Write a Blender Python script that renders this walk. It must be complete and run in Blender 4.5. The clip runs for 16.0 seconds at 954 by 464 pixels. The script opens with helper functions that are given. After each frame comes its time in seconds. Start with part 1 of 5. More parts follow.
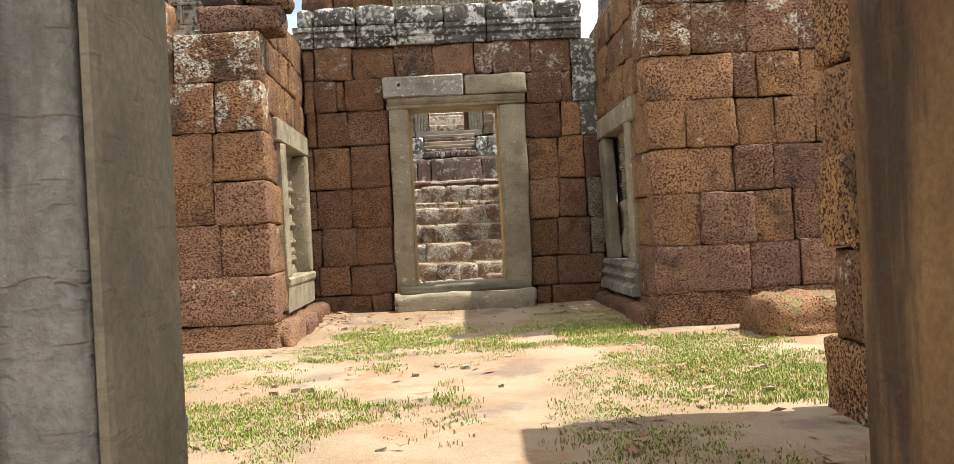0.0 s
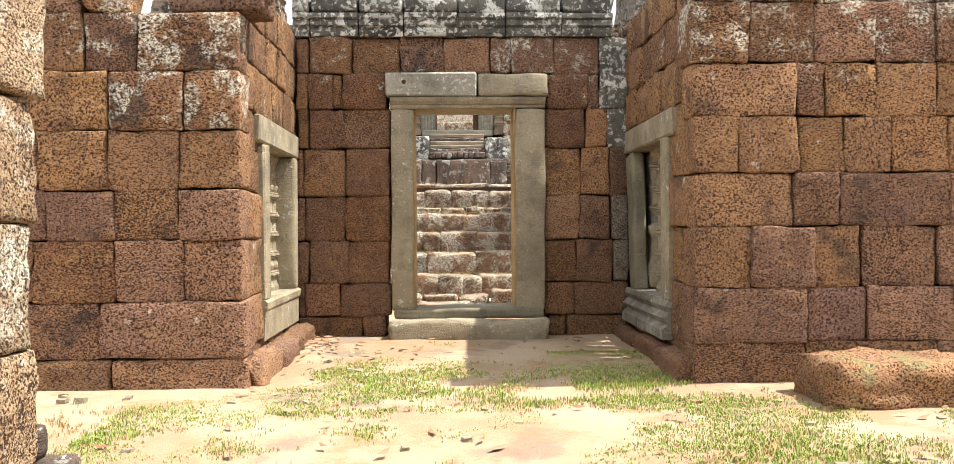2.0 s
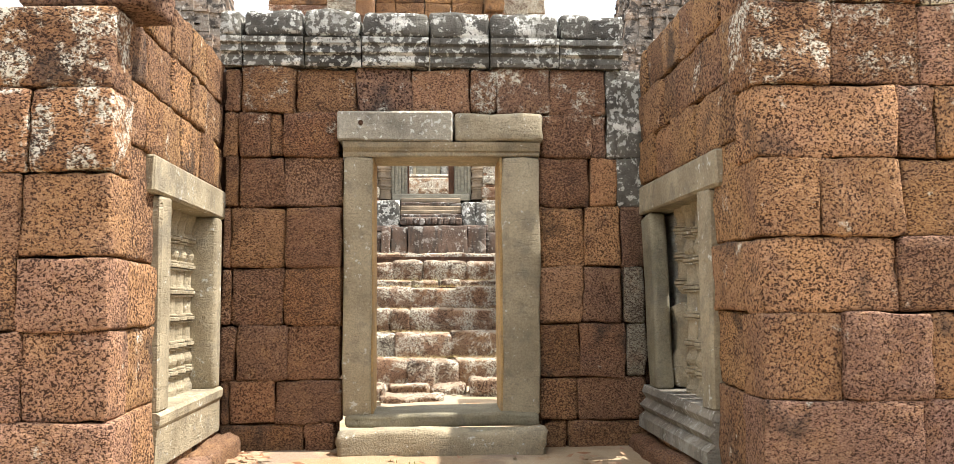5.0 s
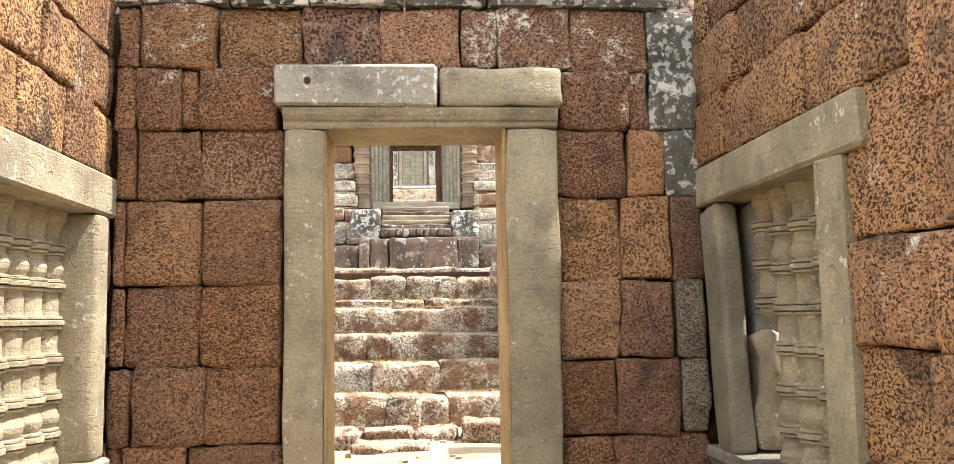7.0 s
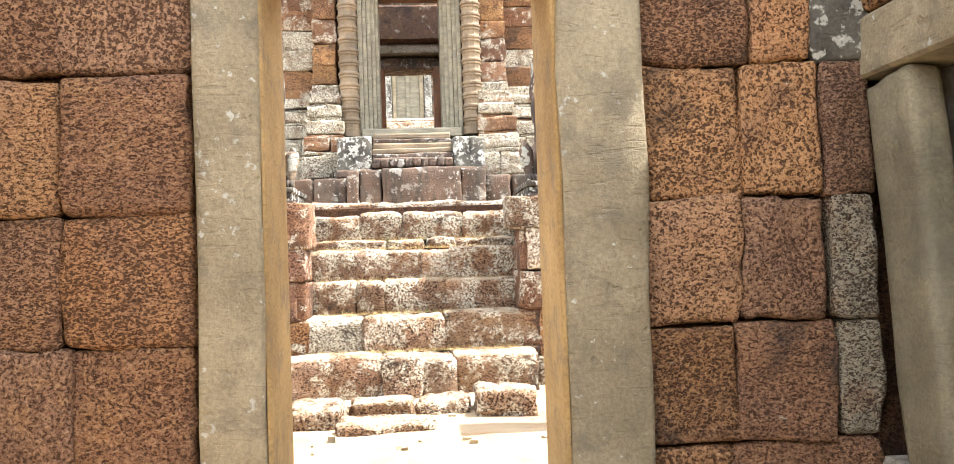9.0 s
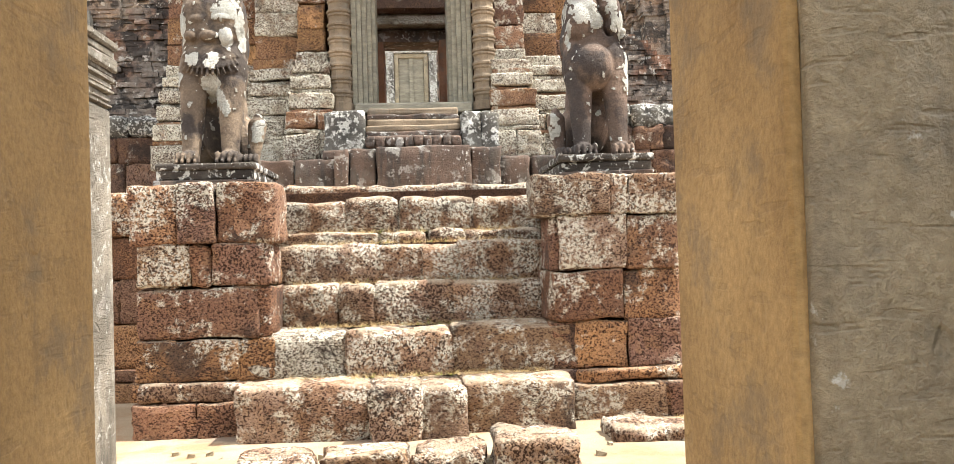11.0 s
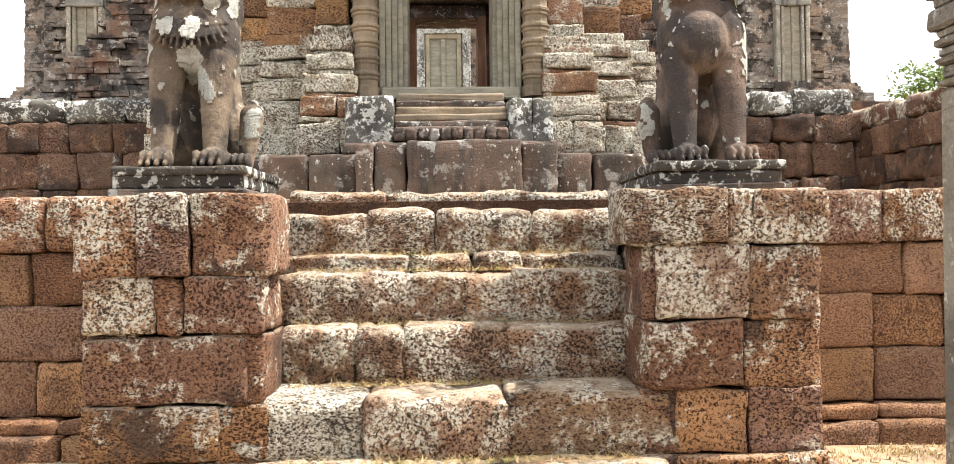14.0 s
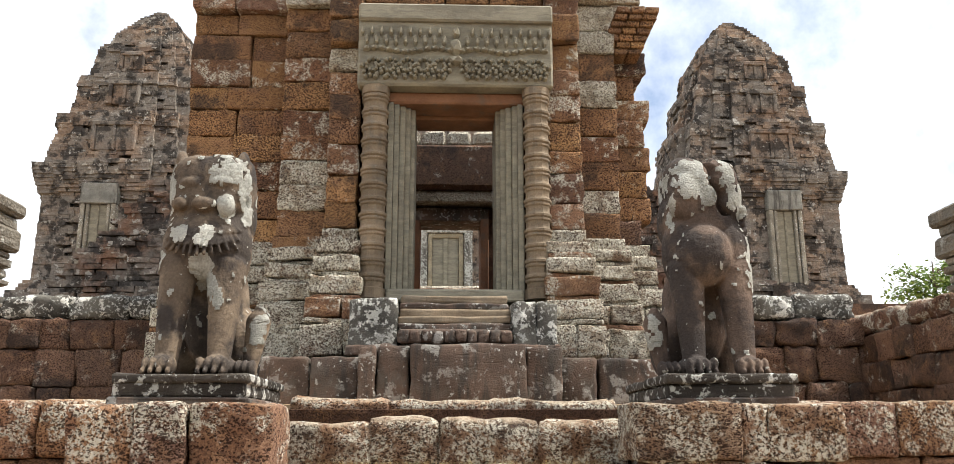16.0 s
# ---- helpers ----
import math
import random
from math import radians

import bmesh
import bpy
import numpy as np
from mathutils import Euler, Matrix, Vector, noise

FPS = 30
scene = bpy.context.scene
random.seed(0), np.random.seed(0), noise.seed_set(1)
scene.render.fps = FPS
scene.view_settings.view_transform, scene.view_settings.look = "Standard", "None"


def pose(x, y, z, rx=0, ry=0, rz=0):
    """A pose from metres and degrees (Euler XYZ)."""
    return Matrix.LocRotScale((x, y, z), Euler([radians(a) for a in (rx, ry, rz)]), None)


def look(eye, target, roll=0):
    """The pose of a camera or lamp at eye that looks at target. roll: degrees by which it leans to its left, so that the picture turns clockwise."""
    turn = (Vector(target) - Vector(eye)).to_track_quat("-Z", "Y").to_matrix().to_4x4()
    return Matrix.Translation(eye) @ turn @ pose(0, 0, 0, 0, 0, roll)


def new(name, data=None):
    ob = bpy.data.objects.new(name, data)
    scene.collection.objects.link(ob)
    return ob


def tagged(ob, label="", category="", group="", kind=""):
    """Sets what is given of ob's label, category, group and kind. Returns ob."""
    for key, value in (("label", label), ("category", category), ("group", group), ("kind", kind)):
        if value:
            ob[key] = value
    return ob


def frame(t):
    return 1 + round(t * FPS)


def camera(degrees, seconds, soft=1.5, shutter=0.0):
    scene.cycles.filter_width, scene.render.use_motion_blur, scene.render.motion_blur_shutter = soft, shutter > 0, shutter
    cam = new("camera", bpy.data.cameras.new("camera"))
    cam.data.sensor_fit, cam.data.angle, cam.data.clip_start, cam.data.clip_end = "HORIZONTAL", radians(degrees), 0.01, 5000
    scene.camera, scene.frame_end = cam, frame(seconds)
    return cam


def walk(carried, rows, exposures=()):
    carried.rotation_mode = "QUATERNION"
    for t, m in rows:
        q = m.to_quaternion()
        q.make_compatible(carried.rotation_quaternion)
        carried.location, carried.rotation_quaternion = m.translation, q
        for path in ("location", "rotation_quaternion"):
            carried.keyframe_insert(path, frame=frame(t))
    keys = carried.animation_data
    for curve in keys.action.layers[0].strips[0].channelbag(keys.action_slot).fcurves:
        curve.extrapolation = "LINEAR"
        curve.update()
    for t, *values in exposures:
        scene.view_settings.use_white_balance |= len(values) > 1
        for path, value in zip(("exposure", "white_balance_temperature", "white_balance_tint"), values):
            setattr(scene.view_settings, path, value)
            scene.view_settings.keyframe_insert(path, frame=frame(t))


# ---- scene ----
cam = camera(57.4, 16.0, 0.8)
METRES, EYE, TILT, LEAN, TURN = 11.0, 1.0, 0.0, 0.0, -2.0
ROWS = [
    (0.0, 0.0, 0.0, 0.0, 0.0, 0.05, 2.96),
    (0.5, 0.0023, 0.027, 0.0018, -0.38, 0.45, 2.05),
    (1.0, 0.0032, 0.0534, 0.0015, -0.29, 0.24, 1.71),
    (1.5, -0.0021, 0.0818, 0.0122, 0.41, 0.08, 0.5),
    (2.0, -0.0045, 0.1024, 0.022, 0.17, -0.24, 0.39),
    (2.5, -0.0024, 0.1346, 0.0303, -0.27, -0.26, 0.24),
    (3.0, -0.0026, 0.1533, 0.0415, -0.58, 0.08, 0.24),
    (3.5, -0.0073, 0.1737, 0.0415, -0.84, 2.37, 0.23),
    (4.0, -0.0091, 0.1992, 0.031, -1.13, 3.87, 0.51),
    (4.5, -0.0077, 0.2336, 0.029, -1.37, 4.14, 0.38),
    (7.0, -0.0038, 0.4529, 0.0341, -2.1, 5.54, 0.91),
    (7.5, -0.0068, 0.4946, 0.0351, -2.13, 5.42, 1.62),
    (8.0, -0.0082, 0.5386, 0.0354, -2.05, 2.95, 1.83),
    (8.5, -0.0089, 0.5824, 0.0347, -2.16, 1.96, 1.82),
    (9.0, -0.0092, 0.6252, 0.0353, -2.18, 1.64, 1.94),
    (11.5, -0.0116, 0.8455, 0.0349, -1.67, 1.46, 1.51),
    (12.0, -0.0133, 0.8815, 0.0339, -1.47, 1.41, 1.35),
    (12.5, -0.0155, 0.9099, 0.0367, -1.38, 1.28, 1.36),
    (13.0, -0.0168, 0.9424, 0.0431, -1.09, 1.06, 1.19),
    (13.5, -0.0189, 0.9557, 0.0559, -0.23, -0.32, 0.67),
    (14.0, -0.0259, 0.9635, 0.0638, -0.18, 0.51, 0.7),
    (14.5, -0.0286, 0.9671, 0.0692, -0.27, 2.43, 0.34),
    (15.0, -0.0301, 0.9679, 0.0702, -0.32, 6.59, -0.11),
    (15.5, -0.0307, 0.9663, 0.0707, -0.33, 9.73, -0.12),
    (16.0, -0.0302, 0.9653, 0.0721, -0.32, 13.24, 0.05),
]
walk(cam, [(t, pose(-0.15, 0, EYE, TILT, LEAN, TURN) @ pose(METRES * x, METRES * y, METRES * z, 90 + pitch, roll, yaw)) for t, x, y, z, yaw, pitch, roll in ROWS],
     [(0.0, 0.7), (1.0, 1.02), (1.5, 1.05), (3.5, 1.17), (7.0, 1.65), (9.0, 2.02), (11.5, 1.25), (12.5, 1.3), (14.0, 1.18), (15.0, 0.58), (16.0, 0.52)])

# ---- world and sun ----
SUN_ELEVATION, SUN_TURN = 62.0, 1.0
world = bpy.data.worlds.new("world")
scene.world = world
world.use_nodes = True
wt = world.node_tree
sky = wt.nodes.new("ShaderNodeTexSky")
sky.sky_type, sky.sun_disc = "NISHITA", False
sky.sun_elevation, sky.sun_rotation = radians(SUN_ELEVATION), radians(90 + SUN_TURN)
sky.air_density, sky.dust_density, sky.ozone_density = 1.0, 2.5, 1.0
cloud = wt.nodes.new("ShaderNodeTexNoise")
cloud.inputs["Scale"].default_value, cloud.inputs["Detail"].default_value = 3.2, 7.0
cloud.inputs["Roughness"].default_value = 0.6
cramp = wt.nodes.new("ShaderNodeValToRGB")
cramp.color_ramp.elements[0].position, cramp.color_ramp.elements[1].position = 0.34, 0.54
cmix = wt.nodes.new("ShaderNodeMix")
cmix.data_type = "RGBA"
cmix.inputs["B"].default_value = (8.0, 8.2, 8.5, 1)
cramp.color_ramp.elements[0].color = (0.06, 0.06, 0.06, 1)
wt.links.new(cloud.outputs["Fac"], cramp.inputs["Fac"])
wt.links.new(cramp.outputs["Color"], cmix.inputs["Factor"])
wt.links.new(sky.outputs["Color"], cmix.inputs["A"])
background = wt.nodes["Background"]
wt.links.new(cmix.outputs["Result"], background.inputs["Color"])
background.inputs["Strength"].default_value = 0.135
sun = new("sun", bpy.data.lights.new("sun", "SUN"))
sun.data.energy, sun.data.angle, sun.data.color = 5.0, radians(0.6), (1.0, 0.95, 0.87)
ce, se = math.cos(radians(SUN_ELEVATION)), math.sin(radians(SUN_ELEVATION))
sun.matrix_world = look((ce * math.cos(radians(SUN_TURN)) * 60, -ce * math.sin(radians(SUN_TURN)) * 60, se * 60), (0, 0, 0))


# ---- materials ----
class Nodes:
    """Short hand for building a node material."""

    def __init__(self, name):
        self.mat = bpy.data.materials.new(name)
        self.mat.use_nodes = True
        self.tree = self.mat.node_tree
        self.bsdf = self.tree.nodes["Principled BSDF"]

    def add(self, kind, **values):
        n = self.tree.nodes.new(kind)
        for k, v in values.items():
            n.inputs[k.replace("_", " ")].default_value = v
        return n

    def link(self, a, b):
        self.tree.links.new(a, b)

    def put(self, socket, value):
        if isinstance(value, (int, float, tuple)):
            socket.default_value = value
        else:
            self.link(value, socket)

    def math(self, op, a, b=0.0, clamp=False):
        n = self.tree.nodes.new("ShaderNodeMath")
        n.operation, n.use_clamp = op, clamp
        self.put(n.inputs[0], a)
        self.put(n.inputs[1], b)
        return n.outputs[0]

    def mix(self, f, a, b, blend="MIX"):
        n = self.tree.nodes.new("ShaderNodeMix")
        n.data_type, n.blend_type = "RGBA", blend
        self.put(n.inputs["Factor"], f)
        self.put(n.inputs["A"], a if not isinstance(a, tuple) else (*a, 1))
        self.put(n.inputs["B"], b if not isinstance(b, tuple) else (*b, 1))
        return n.outputs["Result"]

    def step(self, v, lo, hi, out0=0.0, out1=1.0):
        n = self.tree.nodes.new("ShaderNodeMapRange")
        n.interpolation_type = "SMOOTHSTEP"
        self.put(n.inputs["Value"], v)
        for k, x in (("From Min", lo), ("From Max", hi), ("To Min", out0), ("To Max", out1)):
            n.inputs[k].default_value = x
        return n.outputs["Result"]

    def ramp(self, v, stops):
        n = self.tree.nodes.new("ShaderNodeValToRGB")
        e = n.color_ramp.elements
        while len(e) < len(stops):
            e.new(0.5)
        for el, (p, c) in zip(e, stops):
            el.position, el.color = p, (*c, 1)
        self.put(n.inputs["Fac"], v)
        return n.outputs["Color"]

    def noise(self, vec, scale, detail=3.0, rough=0.55, distort=0.0):
        n = self.add("ShaderNodeTexNoise", Scale=scale, Detail=detail, Roughness=rough, Distortion=distort)
        self.link(vec, n.inputs["Vector"])
        return n.outputs["Fac"]

    def voronoi(self, vec, scale, feature="F1"):
        n = self.add("ShaderNodeTexVoronoi", Scale=scale)
        n.feature = feature
        self.link(vec, n.inputs["Vector"])
        return n.outputs["Distance"]

    def place(self, shuffled=True, stretch=None):
        """World position, moved by each object's own chance number, and that number."""
        g = self.add("ShaderNodeNewGeometry")
        info = self.add("ShaderNodeObjectInfo")
        p = g.outputs["Position"]
        if shuffled:
            m = self.add("ShaderNodeVectorMath")
            m.operation = "SCALE"
            m.inputs[0].default_value = (31.0, 47.0, 19.0)
            self.link(info.outputs["Random"], m.inputs["Scale"])
            a = self.add("ShaderNodeVectorMath")
            self.link(p, a.inputs[0])
            self.link(m.outputs[0], a.inputs[1])
            p = a.outputs[0]
        if stretch:
            s = self.add("ShaderNodeVectorMath")
            s.operation = "MULTIPLY"
            self.link(p, s.inputs[0])
            s.inputs[1].default_value = stretch
            p = s.outputs[0]
        return p, g.outputs["Position"], info.outputs["Random"]

    def height(self, world_pos):
        s = self.add("ShaderNodeSeparateXYZ")
        self.link(world_pos, s.inputs[0])
        return s.outputs["Z"]

    def finish(self, colour, rough, height=None, strength=0.6, distance=0.02, spec=0.2):
        self.put(self.bsdf.inputs["Base Color"], colour)
        self.put(self.bsdf.inputs["Roughness"], rough)
        self.bsdf.inputs["Specular IOR Level"].default_value = spec
        if height is not None:
            b = self.add("ShaderNodeBump", Strength=strength, Distance=distance)
            self.link(height, b.inputs["Height"])
            self.link(b.outputs["Normal"], self.bsdf.inputs["Normal"])
        return self.mat


def laterite(name, stops, lichen=(0.60, 0.68), rise=None, pit=1.0, black=0.58, crust=0.55, dust=0.0, moss=0.0, coarse=0.0):
    """Pitted iron-rich stone; lichen: the noise range at which pale lichen covers it; rise: (z0, z1, gain) for more of it higher up; crust: how pale the ridges between pits are."""
    n = Nodes(name)
    p, w, rnd = n.place()
    hue = n.ramp(n.math("ADD", n.math("MULTIPLY", rnd, 0.75), n.math("MULTIPLY", n.noise(p, 1.7, 3), 0.3)), stops)
    tone = n.math("ADD", 0.66, n.math("MULTIPLY", n.math("FRACT", n.math("MULTIPLY", rnd, 7.31)), 0.58))
    tint = n.add("ShaderNodeCombineColor")
    for k in range(3):
        n.link(tone, tint.inputs[k])
    hue = n.mix(1.0, hue, tint.outputs[0], "MULTIPLY")
    hue = n.mix(1.0, hue, (0.96, 1.04, 1.04), "MULTIPLY")
    col = n.mix(n.step(n.noise(p, 8, 4), 0.48, 0.70, 0.0, 0.35), hue, (0.40, 0.225, 0.095))
    col = n.mix(n.step(n.noise(p, 4.0, 5, 0.6), 0.50, 0.66, 0.0, 0.45), col, (0.16, 0.095, 0.075))
    # crooked pits, each block with its own slant: across, even or upright
    lie = n.add("ShaderNodeCombineXYZ", X=1.0, Y=1.0)
    n.link(n.math("ADD", 0.95, n.math("MULTIPLY", n.math("FRACT", n.math("MULTIPLY", rnd, 13.7)), 0.85)), lie.inputs["Z"])
    laid = n.add("ShaderNodeVectorMath")
    laid.operation = "MULTIPLY"
    n.link(p, laid.inputs[0])
    n.link(lie.outputs[0], laid.inputs[1])
    q = laid.outputs[0]
    patch = n.math("MULTIPLY", n.math("SUBTRACT", n.math("ADD", n.math("MULTIPLY", n.noise(p, 5, 3), 0.7), n.math("MULTIPLY", n.math("FRACT", n.math("MULTIPLY", rnd, 3.77)), 0.3)), 0.5), 0.16)
    grain = n.math("SUBTRACT", n.noise(q, 74 - 20 * coarse, 3, 0.55, 0.7), patch)
    fine = n.noise(p, 170, 3, 0.7)
    # hollows of the grain darkened: relief shading put into the colour
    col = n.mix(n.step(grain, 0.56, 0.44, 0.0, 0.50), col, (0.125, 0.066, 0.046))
    col = n.mix(n.math("MULTIPLY", n.step(grain, 0.54, 0.68), crust * 0.45), col, (0.50, 0.325, 0.19))
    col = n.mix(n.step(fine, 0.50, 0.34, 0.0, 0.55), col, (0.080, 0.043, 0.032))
    col = n.mix(n.step(fine, 0.58, 0.72, 0.0, crust * 0.4), col, (0.58, 0.43, 0.30))
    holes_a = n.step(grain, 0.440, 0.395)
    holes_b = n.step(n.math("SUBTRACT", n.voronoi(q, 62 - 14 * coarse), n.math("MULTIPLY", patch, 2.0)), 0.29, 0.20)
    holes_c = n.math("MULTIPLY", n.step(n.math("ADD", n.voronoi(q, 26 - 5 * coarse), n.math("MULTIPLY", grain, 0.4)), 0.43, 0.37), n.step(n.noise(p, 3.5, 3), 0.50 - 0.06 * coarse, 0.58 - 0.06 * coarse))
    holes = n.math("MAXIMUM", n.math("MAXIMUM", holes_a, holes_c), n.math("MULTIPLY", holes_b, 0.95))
    # pits painted near-black too, for the shade that bump alone doesn't give
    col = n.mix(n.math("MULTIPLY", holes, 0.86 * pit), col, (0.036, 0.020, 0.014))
    blk = n.step(n.noise(p, 1.3, 5, 0.65), black, black + 0.12)
    col = n.mix(n.math("MULTIPLY", blk, 0.7), col, (0.038, 0.034, 0.032))
    cover = n.noise(w, 4.2, 7, 0.68)
    if rise:
        cover = n.math("ADD", cover, n.step(n.height(w), rise[0], rise[1], 0.0, rise[2]))
    spots = n.math("MULTIPLY", n.step(cover, lichen[0] - 0.01, lichen[1] + 0.03), n.step(n.noise(w, 40, 5, 0.75), 0.43, 0.54))
    spots = n.math("MULTIPLY", spots, n.math("SUBTRACT", 1.0, n.math("MULTIPLY", holes, 0.85)))
    pale = n.mix(n.noise(w, 14, 3), (0.44, 0.42, 0.33), (0.80, 0.76, 0.645))
    col = n.mix(n.math("MULTIPLY", spots, 0.92), col, pale)
    h = n.math("ADD", n.math("MULTIPLY", holes, -1.0 * pit), n.math("ADD", n.math("MULTIPLY", grain, 0.5), n.math("MULTIPLY", n.noise(p, 13, 3), 0.9)))
    if moss:
        col = n.mix(n.step(n.noise(w, 3.2, 5, 0.65), 0.54, 0.62, 0.0, moss), col, (0.20, 0.24, 0.11))
    if dust:
        up = n.add("ShaderNodeSeparateXYZ")
        n.link(n.add("ShaderNodeNewGeometry").outputs["Normal"], up.inputs[0])
        soil = n.math("MULTIPLY", n.step(up.outputs["Z"], 0.30, 0.75), n.step(n.noise(w, 6.0, 6, 0.7), 0.42, 0.56, 0.0, dust * 0.75))
        col = n.mix(soil, col, (0.42, 0.335, 0.24))
    return n.finish(col, 0.95, h, 1.0, 0.028, 0.1)


def sandstone(name, low, high, dark=(0.05, 0.045, 0.04), stain=0.62, spots=0.66, relief=0.4, layers=(1, 1, 1), streak=0.5, patches=0.0):
    """Fine-grained weathered stone with run-off stains and round lichen spots."""
    n = Nodes(name)
    p, w, rnd = n.place(True, layers)
    big = n.noise(p, 2.2, 5, 0.6)
    col = n.mix(n.step(big, 0.3, 0.7), low, high)
    fine = n.noise(p, 70, 5, 0.7)
    col = n.mix(0.6, col, n.ramp(fine, [(0.3, (0.6, 0.6, 0.6)), (0.7, (1.35, 1.35, 1.35))]), "MULTIPLY")
    q, _, _ = n.place(True, (3.0, 3.0, 0.45))
    run = n.step(n.noise(q, 1.6, 5, 0.65), stain, stain + 0.14)
    col = n.mix(n.math("MULTIPLY", run, streak), col, dark)
    sp = n.step(n.math("ADD", n.noise(w, 22, 5, 0.62), n.math("MULTIPLY", n.noise(w, 2.2, 3), 0.3)), spots + 0.16, spots + 0.22)
    col = n.mix(n.math("MULTIPLY", sp, 0.8), col, (0.55, 0.55, 0.50))
    if patches:
        crust = n.math("MULTIPLY", n.step(n.noise(w, 4.5, 7, 0.62), 0.56, 0.60), n.step(n.noise(w, 45, 4, 0.7), 0.36, 0.46))
        col = n.mix(n.math("MULTIPLY", crust, patches), col, (0.70, 0.69, 0.63))
    chips = n.step(n.noise(p, 11, 3, 0.5, 0.6), 0.36, 0.28)
    dash, _, _ = n.place(True, (9.0, 9.0, 46.0))
    marks = n.step(n.noise(dash, 1.0, 2, 0.5), 0.40, 0.32)
    col = n.mix(n.math("MULTIPLY", n.math("MAXIMUM", marks, chips), 0.16), col, (0.09, 0.075, 0.055))
    col = n.mix(n.step(n.noise(p, 5, 5, 0.65), 0.50, 0.66, 0.0, 0.45), col, (0.13, 0.12, 0.10))
    h = n.math("ADD", n.math("MULTIPLY", fine, 0.7), n.math("SUBTRACT", n.noise(p, 7, 5, 0.6), n.math("MULTIPLY", n.math("MAXIMUM", n.math("MULTIPLY", marks, 0.3), chips), 0.6)))
    return n.finish(col, 0.88, h, relief, 0.03, 0.2)


LATERITE_HUES = [(0.0, (0.24, 0.125, 0.085)), (0.25, (0.34, 0.17, 0.095)), (0.45, (0.29, 0.165, 0.115)), (0.65, (0.41, 0.21, 0.10)), (0.85, (0.34, 0.155, 0.08)), (1.0, (0.28, 0.17, 0.12))]
WARM_HUES = [(0.0, (0.23, 0.125, 0.080)), (0.3, (0.38, 0.19, 0.09)), (0.5, (0.45, 0.24, 0.105)), (0.7, (0.30, 0.155, 0.085)), (0.85, (0.38, 0.20, 0.09)), (1.0, (0.22, 0.135, 0.10))]
PURPLE_HUES = [(0.0, (0.22, 0.125, 0.095)), (0.2, (0.31, 0.165, 0.115)), (0.4, (0.40, 0.205, 0.10)), (0.6, (0.28, 0.15, 0.115)), (0.8, (0.42, 0.215, 0.095)), (1.0, (0.33, 0.15, 0.085))]
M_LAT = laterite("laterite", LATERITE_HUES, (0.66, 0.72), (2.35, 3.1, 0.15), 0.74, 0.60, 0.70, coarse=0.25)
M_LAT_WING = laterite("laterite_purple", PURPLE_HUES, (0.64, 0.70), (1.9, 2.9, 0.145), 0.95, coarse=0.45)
M_LAT_TAN = laterite("laterite_pale_tan", [(0.0, (0.52, 0.39, 0.26)), (0.5, (0.47, 0.30, 0.18)), (1.0, (0.58, 0.45, 0.31))], (0.54, 0.60), None, 1.0, 0.68, 0.9)
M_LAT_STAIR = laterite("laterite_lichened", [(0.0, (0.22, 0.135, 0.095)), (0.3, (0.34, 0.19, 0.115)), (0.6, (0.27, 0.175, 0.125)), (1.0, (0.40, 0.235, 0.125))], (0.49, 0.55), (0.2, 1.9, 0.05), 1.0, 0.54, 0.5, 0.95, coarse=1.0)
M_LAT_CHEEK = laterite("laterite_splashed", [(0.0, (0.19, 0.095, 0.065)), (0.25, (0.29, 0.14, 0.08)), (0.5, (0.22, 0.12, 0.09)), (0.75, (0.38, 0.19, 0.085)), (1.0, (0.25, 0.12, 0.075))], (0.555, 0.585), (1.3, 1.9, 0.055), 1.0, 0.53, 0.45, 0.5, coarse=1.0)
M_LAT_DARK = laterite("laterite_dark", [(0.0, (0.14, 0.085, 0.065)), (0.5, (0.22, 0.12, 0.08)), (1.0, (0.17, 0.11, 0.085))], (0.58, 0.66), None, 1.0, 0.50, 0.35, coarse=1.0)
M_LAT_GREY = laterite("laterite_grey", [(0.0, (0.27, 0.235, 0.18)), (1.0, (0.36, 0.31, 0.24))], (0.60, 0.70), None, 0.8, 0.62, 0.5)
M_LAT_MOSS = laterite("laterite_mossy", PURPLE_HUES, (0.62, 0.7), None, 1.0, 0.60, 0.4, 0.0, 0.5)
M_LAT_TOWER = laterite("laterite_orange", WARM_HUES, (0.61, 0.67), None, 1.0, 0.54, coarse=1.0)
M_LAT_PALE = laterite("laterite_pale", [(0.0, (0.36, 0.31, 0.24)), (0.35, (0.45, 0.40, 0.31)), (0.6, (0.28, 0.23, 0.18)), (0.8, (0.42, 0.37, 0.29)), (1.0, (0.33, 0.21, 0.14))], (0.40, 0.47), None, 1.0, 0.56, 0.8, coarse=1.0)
# near-black filling behind joints; also painted shade in tower passage and peg hole
M_DARK_CORE = laterite("laterite_dark_core", [(0.0, (0.07, 0.035, 0.02)), (1.0, (0.10, 0.05, 0.03))], (0.9, 0.95), crust=0.1)
M_STONE = sandstone("sandstone_tan", (0.235, 0.197, 0.133), (0.385, 0.328, 0.225), spots=0.62, relief=0.6)
M_STONE_DARK = sandstone("sandstone_dark_grey", (0.165, 0.163, 0.143), (0.31, 0.303, 0.265), spots=0.70, relief=1.0, stain=0.52, streak=0.75)
